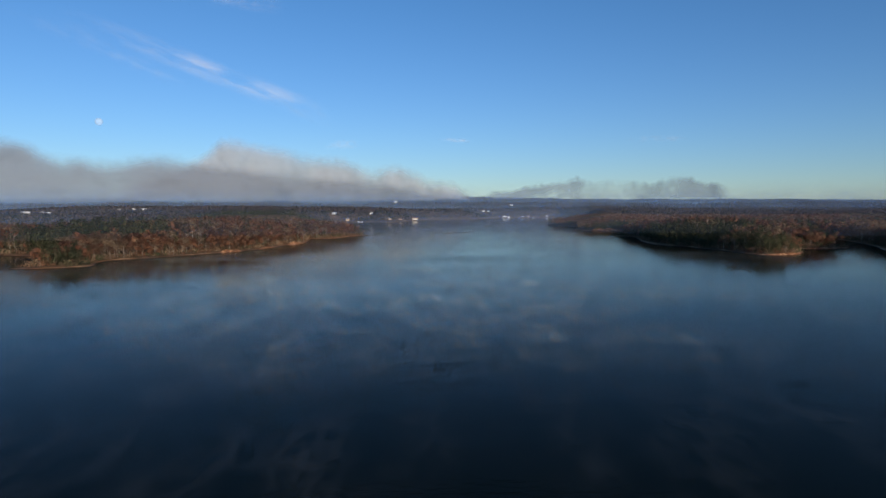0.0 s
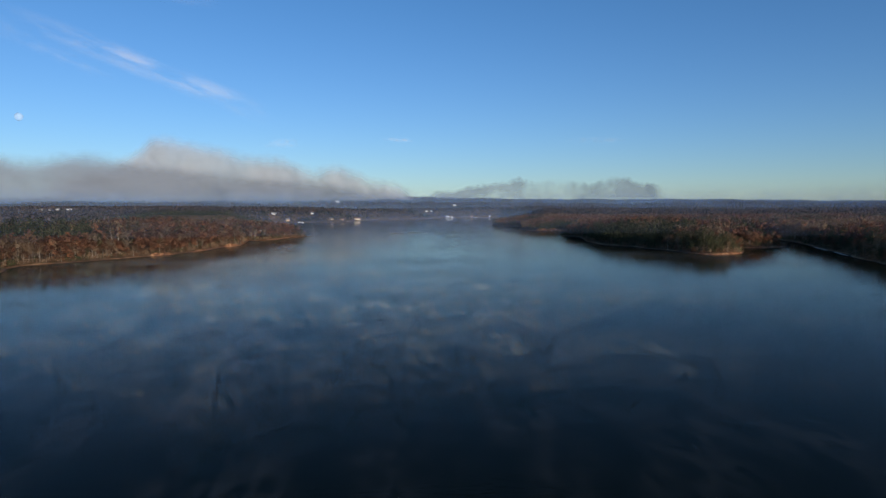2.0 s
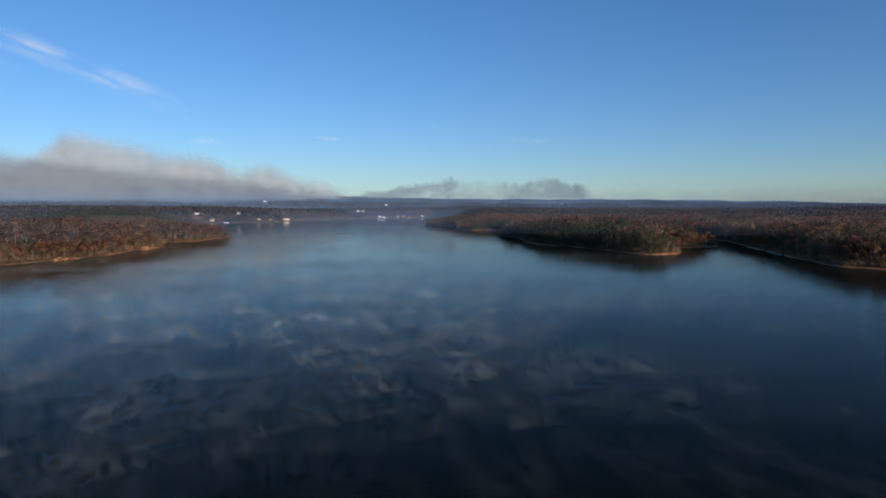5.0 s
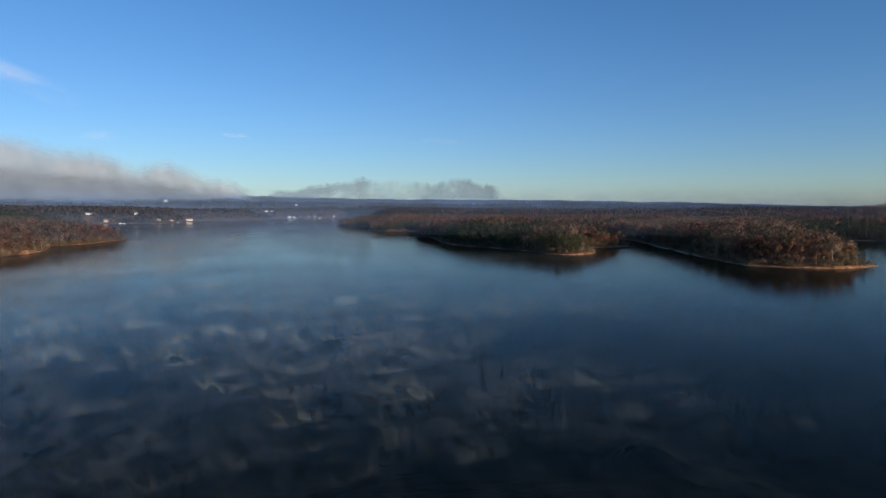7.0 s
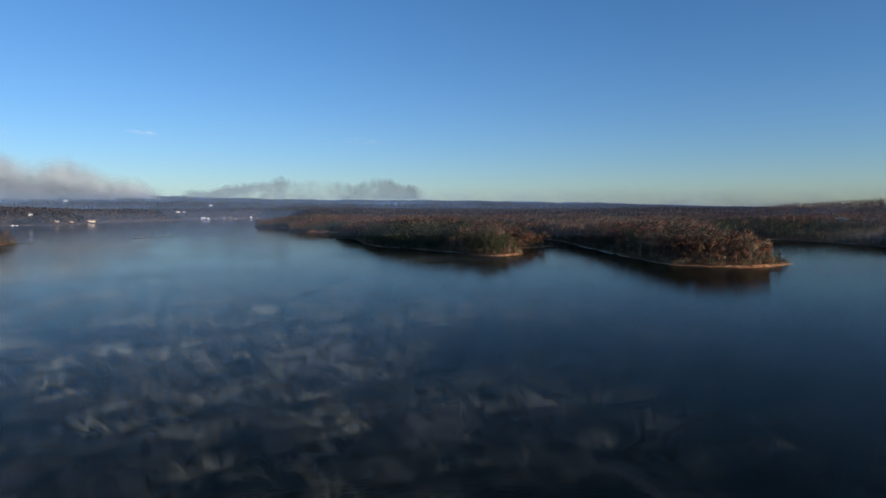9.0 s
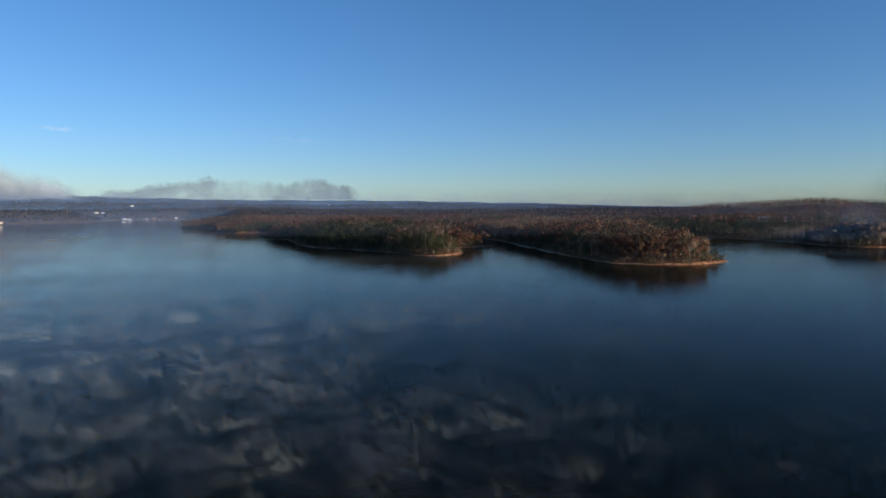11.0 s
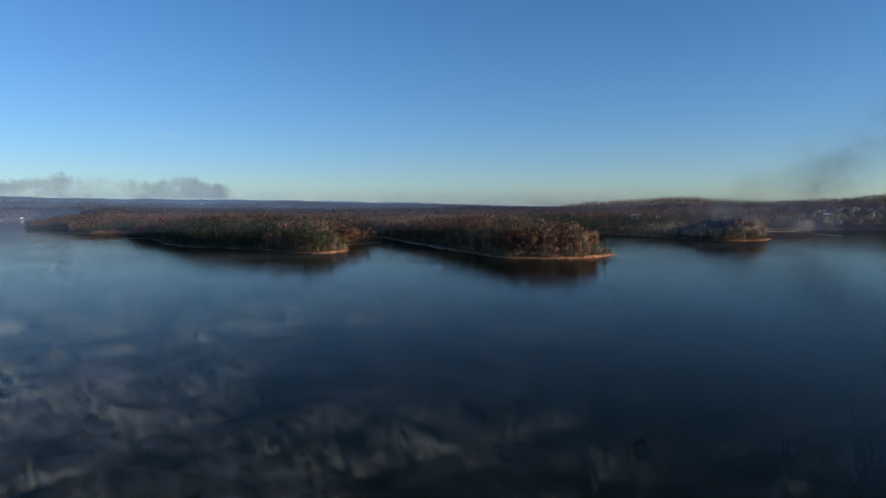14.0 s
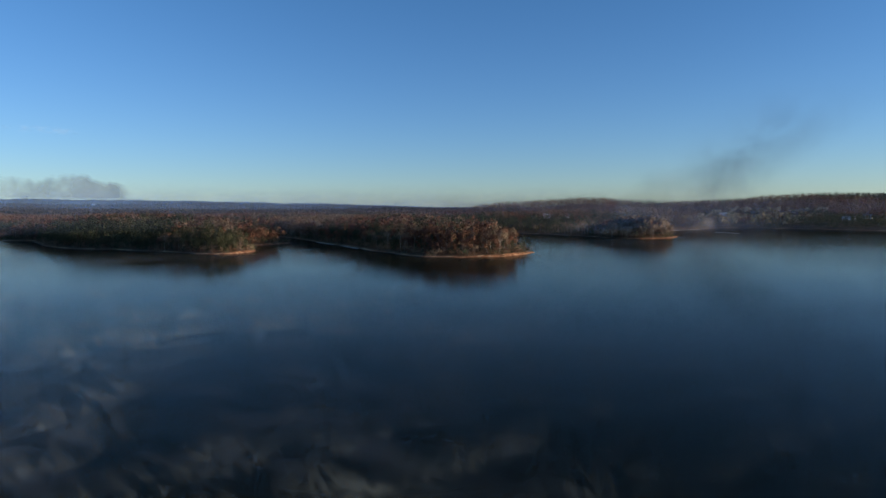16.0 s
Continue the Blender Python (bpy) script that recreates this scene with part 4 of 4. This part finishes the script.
def build_haze():
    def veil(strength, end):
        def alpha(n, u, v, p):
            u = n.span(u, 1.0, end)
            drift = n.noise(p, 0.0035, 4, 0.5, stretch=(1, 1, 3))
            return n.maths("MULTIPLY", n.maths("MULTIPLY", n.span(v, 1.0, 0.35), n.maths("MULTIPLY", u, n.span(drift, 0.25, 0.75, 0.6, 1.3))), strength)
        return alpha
    # Aerial haze painted on sheets: blue colour, denser with distance.
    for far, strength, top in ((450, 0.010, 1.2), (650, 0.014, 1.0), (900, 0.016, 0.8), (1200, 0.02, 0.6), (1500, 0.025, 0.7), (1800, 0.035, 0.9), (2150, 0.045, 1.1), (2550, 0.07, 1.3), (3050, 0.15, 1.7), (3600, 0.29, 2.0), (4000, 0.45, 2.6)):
        curtain("haze", -44, 92, -2.2, top, far, vapour("haze", (0.20, 0.35, 0.62), veil(strength, 0.55 if far > 2000 else 0.8)), "thin sheet with blue distance haze painted in", "haze", 120, 8, 60, int(far))


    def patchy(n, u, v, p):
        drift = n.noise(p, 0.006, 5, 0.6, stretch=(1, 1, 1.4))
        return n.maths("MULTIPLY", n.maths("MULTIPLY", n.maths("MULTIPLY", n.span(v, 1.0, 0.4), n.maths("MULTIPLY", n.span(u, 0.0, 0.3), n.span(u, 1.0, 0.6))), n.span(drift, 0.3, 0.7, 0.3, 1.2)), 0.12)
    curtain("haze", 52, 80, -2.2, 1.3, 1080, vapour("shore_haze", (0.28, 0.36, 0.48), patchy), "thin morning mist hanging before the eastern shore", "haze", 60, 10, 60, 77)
    # The eastern hill's blue distance tone, painted on a sheet before it.
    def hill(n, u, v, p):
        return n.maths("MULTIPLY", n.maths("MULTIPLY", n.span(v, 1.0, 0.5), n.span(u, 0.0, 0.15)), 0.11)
    curtain("haze", 46, 92, -1.6, 1.2, 1480, vapour("painted_hill_haze", (0.20, 0.33, 0.55), hill), "sheet with blue haze painted in before the eastern hill", "haze", 60, 10, 60, 79)


def build_mist():
    """Steam off the lake: a thin sheet of strands, and torn upright wisps standing along the water."""
    def steaming(x, y):
        """How much the water steams: most in the middle of the lake, little under the eastern shores."""
        core = np.exp(-((x + 65 - 0.10 * y) / 140) ** 2 - ((y - 315) / 120) ** 2)
        return (0.10 + 0.90 * core) * (1 - 0.9 * smooth(60, 330, x - 0.15 * y)) + 0.25 * smooth(330, 520, y) * smooth(160, -20, x)

    def fume(n, place, scale, warp):
        """Torn, curling vapour: noise drawn through a smaller eddy."""
        eddy = n.add("TexNoise", Vector=place, Scale=scale * 0.8, Detail=3.0)
        push = n.add("VectorMath")
        push.operation = "SCALE"
        n.put(push.inputs[0], eddy.outputs["Color"])
        push.inputs["Scale"].default_value = warp / scale
        bent = n.add("VectorMath")
        bent.operation = "ADD"
        n.put(bent.inputs[0], place)
        n.put(bent.inputs[1], push.outputs[0])
        return n.noise(bent.outputs[0], scale, 4, 0.58)

    def layer(thin, strength):
        def alpha(n, u, v, p):
            # Combed by a light wind.
            comb = n.add("Mapping", Vector=p, Rotation=(0, 0, radians(24)), Scale=(1.0, 0.4, 0.55)).outputs[0]
            patch = n.span(n.noise(comb, 0.014, 5, 0.68), 0.36, 0.64, 0.08, 1.0)
            line = n.maths("ABSOLUTE", n.maths("SUBTRACT", fume(n, comb, thin, 0.45), 0.5))
            torn = n.maths("MULTIPLY", n.span(line, 0.11, 0.0), n.span(n.noise(comb, 0.06, 5, 0.65), 0.38, 0.66))
            return n.maths("MULTIPLY", n.maths("MULTIPLY", n.maths("MULTIPLY", patch, torn), u), strength)
        return alpha
    u, v = np.meshgrid(np.linspace(0, 1, 60), np.linspace(0, 1, 60))
    x, y = -900 + 2000 * u, 20 + 1300 * v
    for k, (level, thin, strength) in enumerate(((0.5, 0.09, 0.17), (1.3, 0.17, 0.16))):
        z = level + 0.5 * fractal(x, y, 40, 71 + k, 3)
        ob = mesh_object("mist_layer", np.stack([x, y, z], -1).reshape(-1, 3), grid_faces(60, 60), vapour("mist_layer", (0.80, 0.80, 0.76), layer(thin, strength)), uv=np.stack([steaming(x, y), v], -1).reshape(-1, 2), flat=False)
        tagged(ob, "torn white strands of morning mist drifting over the lake", "mist", kind="stuff")

    def wisps(n, u, v, p):
        # Strands lean with the wind as they rise.
        q = n.add("SeparateXYZ", Vector=p)
        lean = n.add("CombineXYZ", X=n.maths("ADD", q.outputs[0], n.maths("MULTIPLY", q.outputs[2], 0.5)), Y=q.outputs[1], Z=n.maths("MULTIPLY", q.outputs[2], 0.6)).outputs[0]
        ground = n.add("Mapping", Vector=p, Rotation=(0, 0, radians(-18)), Scale=(0.7, 1.0, 0.0)).outputs[0]
        patch = n.span(n.noise(ground, 0.016, 5, 0.68), 0.34, 0.62, 0.05, 1.0)
        curl = fume(n, lean, 0.17, 0.6)
        line = n.span(n.maths("ABSOLUTE", n.maths("SUBTRACT", curl, 0.5)), 0.085, 0.0, 0.0, 0.9)
        torn = n.maths("ADD", n.maths("MULTIPLY", line, n.span(n.noise(lean, 0.07, 4, 0.6), 0.42, 0.70)), n.span(n.noise(lean, 0.13, 5, 0.6), 0.36, 0.74, 0.0, 0.28))
        rise = n.maths("MULTIPLY", n.span(v, 0.0, 0.25), n.span(v, 1.0, 0.1))
        return n.maths("MULTIPLY", n.maths("MULTIPLY", n.maths("MULTIPLY", patch, torn), n.maths("MULTIPLY", rise, u)), 0.185)
    steam = vapour("steam_wisps", (0.62, 0.72, 0.70), wisps)
    far, k = 110.0, 0
    while far < 760:
        u, v = np.meshgrid(np.linspace(0, 1, 160), np.linspace(0, 1, 6))
        b = np.radians(-45 + 135 * u)
        dist = far * (1 + 0.10 * (fractal(u * 22, 0 * v, 1.0, 160 + k, 4) - 0.5)) + 1.5 * v
        x, y = CX + 10 + dist * np.sin(b), CY - 30 + dist * np.cos(b)
        tall = 4.0 + 5.0 * vnoise(u * 40, 0 * v, 300 + k)
        shore = inland(x, y)
        ob_u = smooth(-8, -60, shore) * steaming(x, y) * smooth(760, 500, dist)
        faces, wet = grid_faces(6, 160), shore.ravel() < -8
        ob = mesh_object("mist_wisps", np.stack([x, y, 0.05 + v * tall], -1).reshape(-1, 3), faces[wet[faces].all(1)], steam, uv=np.stack([ob_u, v], -1).reshape(-1, 2), flat=False)
        tagged(ob, "torn upright wisps of steam on the lake", "mist", kind="stuff")
        far, k = far + 7.0 + far * 0.012, k + 1

    def low_bank(n, u, v, p):
        drift = n.noise(p, 0.02, 6, 0.62, stretch=(1, 1, 2.5))
        return n.maths("MULTIPLY", n.maths("MULTIPLY", n.maths("MULTIPLY", n.maths("MULTIPLY", n.span(v, 1.0, 0.2), n.span(v, 0.0, 0.25)), u), n.span(drift, 0.34, 0.7, 0.3, 1.3)), 0.08)
    thin = vapour("low_mist", (0.46, 0.55, 0.66), low_bank)
    for far, tall in ((510, 7), (660, 8), (860, 9)):
        u, v = np.meshgrid(np.linspace(0, 1, 90), np.linspace(0, 1, 5))
        b = np.radians(-42 + 110 * u)
        dist = far * (1 + 0.22 * (fractal(u * 8, 0 * v, 1.0, 60 + far, 3) - 0.5)) + 12 * v
        x, y = CX + dist * np.sin(b), CY + dist * np.cos(b)
        shore = inland(x, y)
        faces, wet, u = grid_faces(5, 90), shore.ravel() < -12, smooth(-16, -110, shore)
        ob = mesh_object("low_mist", np.stack([x, y, 0.1 + v * tall], -1).reshape(-1, 3), faces[wet[faces].all(1)], thin, uv=np.stack([u, v], -1).reshape(-1, 2), flat=False)
        tagged(ob, "low bank of thin mist standing on the lake", "mist", kind="stuff")


def build_plumes():
    """Steam that drifts up from the eastern shore."""
    def plume(strength, scale):
        def alpha(n, u, v, p):
            torn = n.noise(p, scale, 6, 0.6, stretch=(1, 1, 0.6))
            body = n.maths("MULTIPLY", n.maths("MULTIPLY", n.span(u, 0.0, 0.5), n.span(u, 1.0, 0.5)), n.maths("MULTIPLY", n.span(v, 1.0, 0.5), n.span(v, 0.0, 0.2)))
            return n.maths("MULTIPLY", n.maths("MULTIPLY", body, n.span(torn, 0.30, 0.70, 0.1, 1.0)), strength)
        return alpha
    def veil(foot, head, wide, top_wide, material, label, seed):
        foot, head = Vector(foot), Vector(head)
        across = Vector((foot.y - CY, CX - foot.x, 0)).normalized()
        u, v = np.meshgrid(np.linspace(0, 1, 14), np.linspace(0, 1, 18))
        w = (wide + (top_wide - wide) * v) * (u - 0.5)
        sway = wide * 0.25 * np.sin(v * 5 + seed) + wide * 0.5 * (fractal(u * 3, v * 3, 1.0, seed, 3) - 0.5)
        p = np.array(foot)[None, None] + v[..., None] * np.array(head - foot) + w[..., None] * np.array(across) + sway[..., None] * np.array((across.y, -across.x, 0.0))
        ob = mesh_object("mist_plume", p.reshape(-1, 3), grid_faces(18, 14), material, uv=np.stack([u, v], -1).reshape(-1, 2), flat=False)
        tagged(ob, label, "mist", kind="stuff")
    grey = vapour("drifting_mist", (0.22, 0.27, 0.34), plume(0.5, 0.0048))
    pale = vapour("shore_mist", (0.55, 0.58, 0.62), plume(0.24, 0.015))
    veil((1073, 484, 30), (1110, 335, 225), 170, 320, grey, "thin grey mist plume drifting up above the shore", 3)
    faint = vapour("hill_mist", (0.24, 0.29, 0.36), plume(0.2, 0.008))
    veil((1010, 560, 30), (1040, 500, 110), 90, 150, faint, "faint grey mist rising over the wooded hill", 5)
    veil((760, 500, 0), (790, 440, 55), 190, 170, pale, "pale steam lifting off the water by the shore", 7)
    veil((850, 410, 0), (880, 395, 50), 90, 120, pale, "pale steam lifting off the water by the point", 9)


build_moon()
build_clouds()
build_cirrus()
build_haze()
build_mist()
build_plumes()
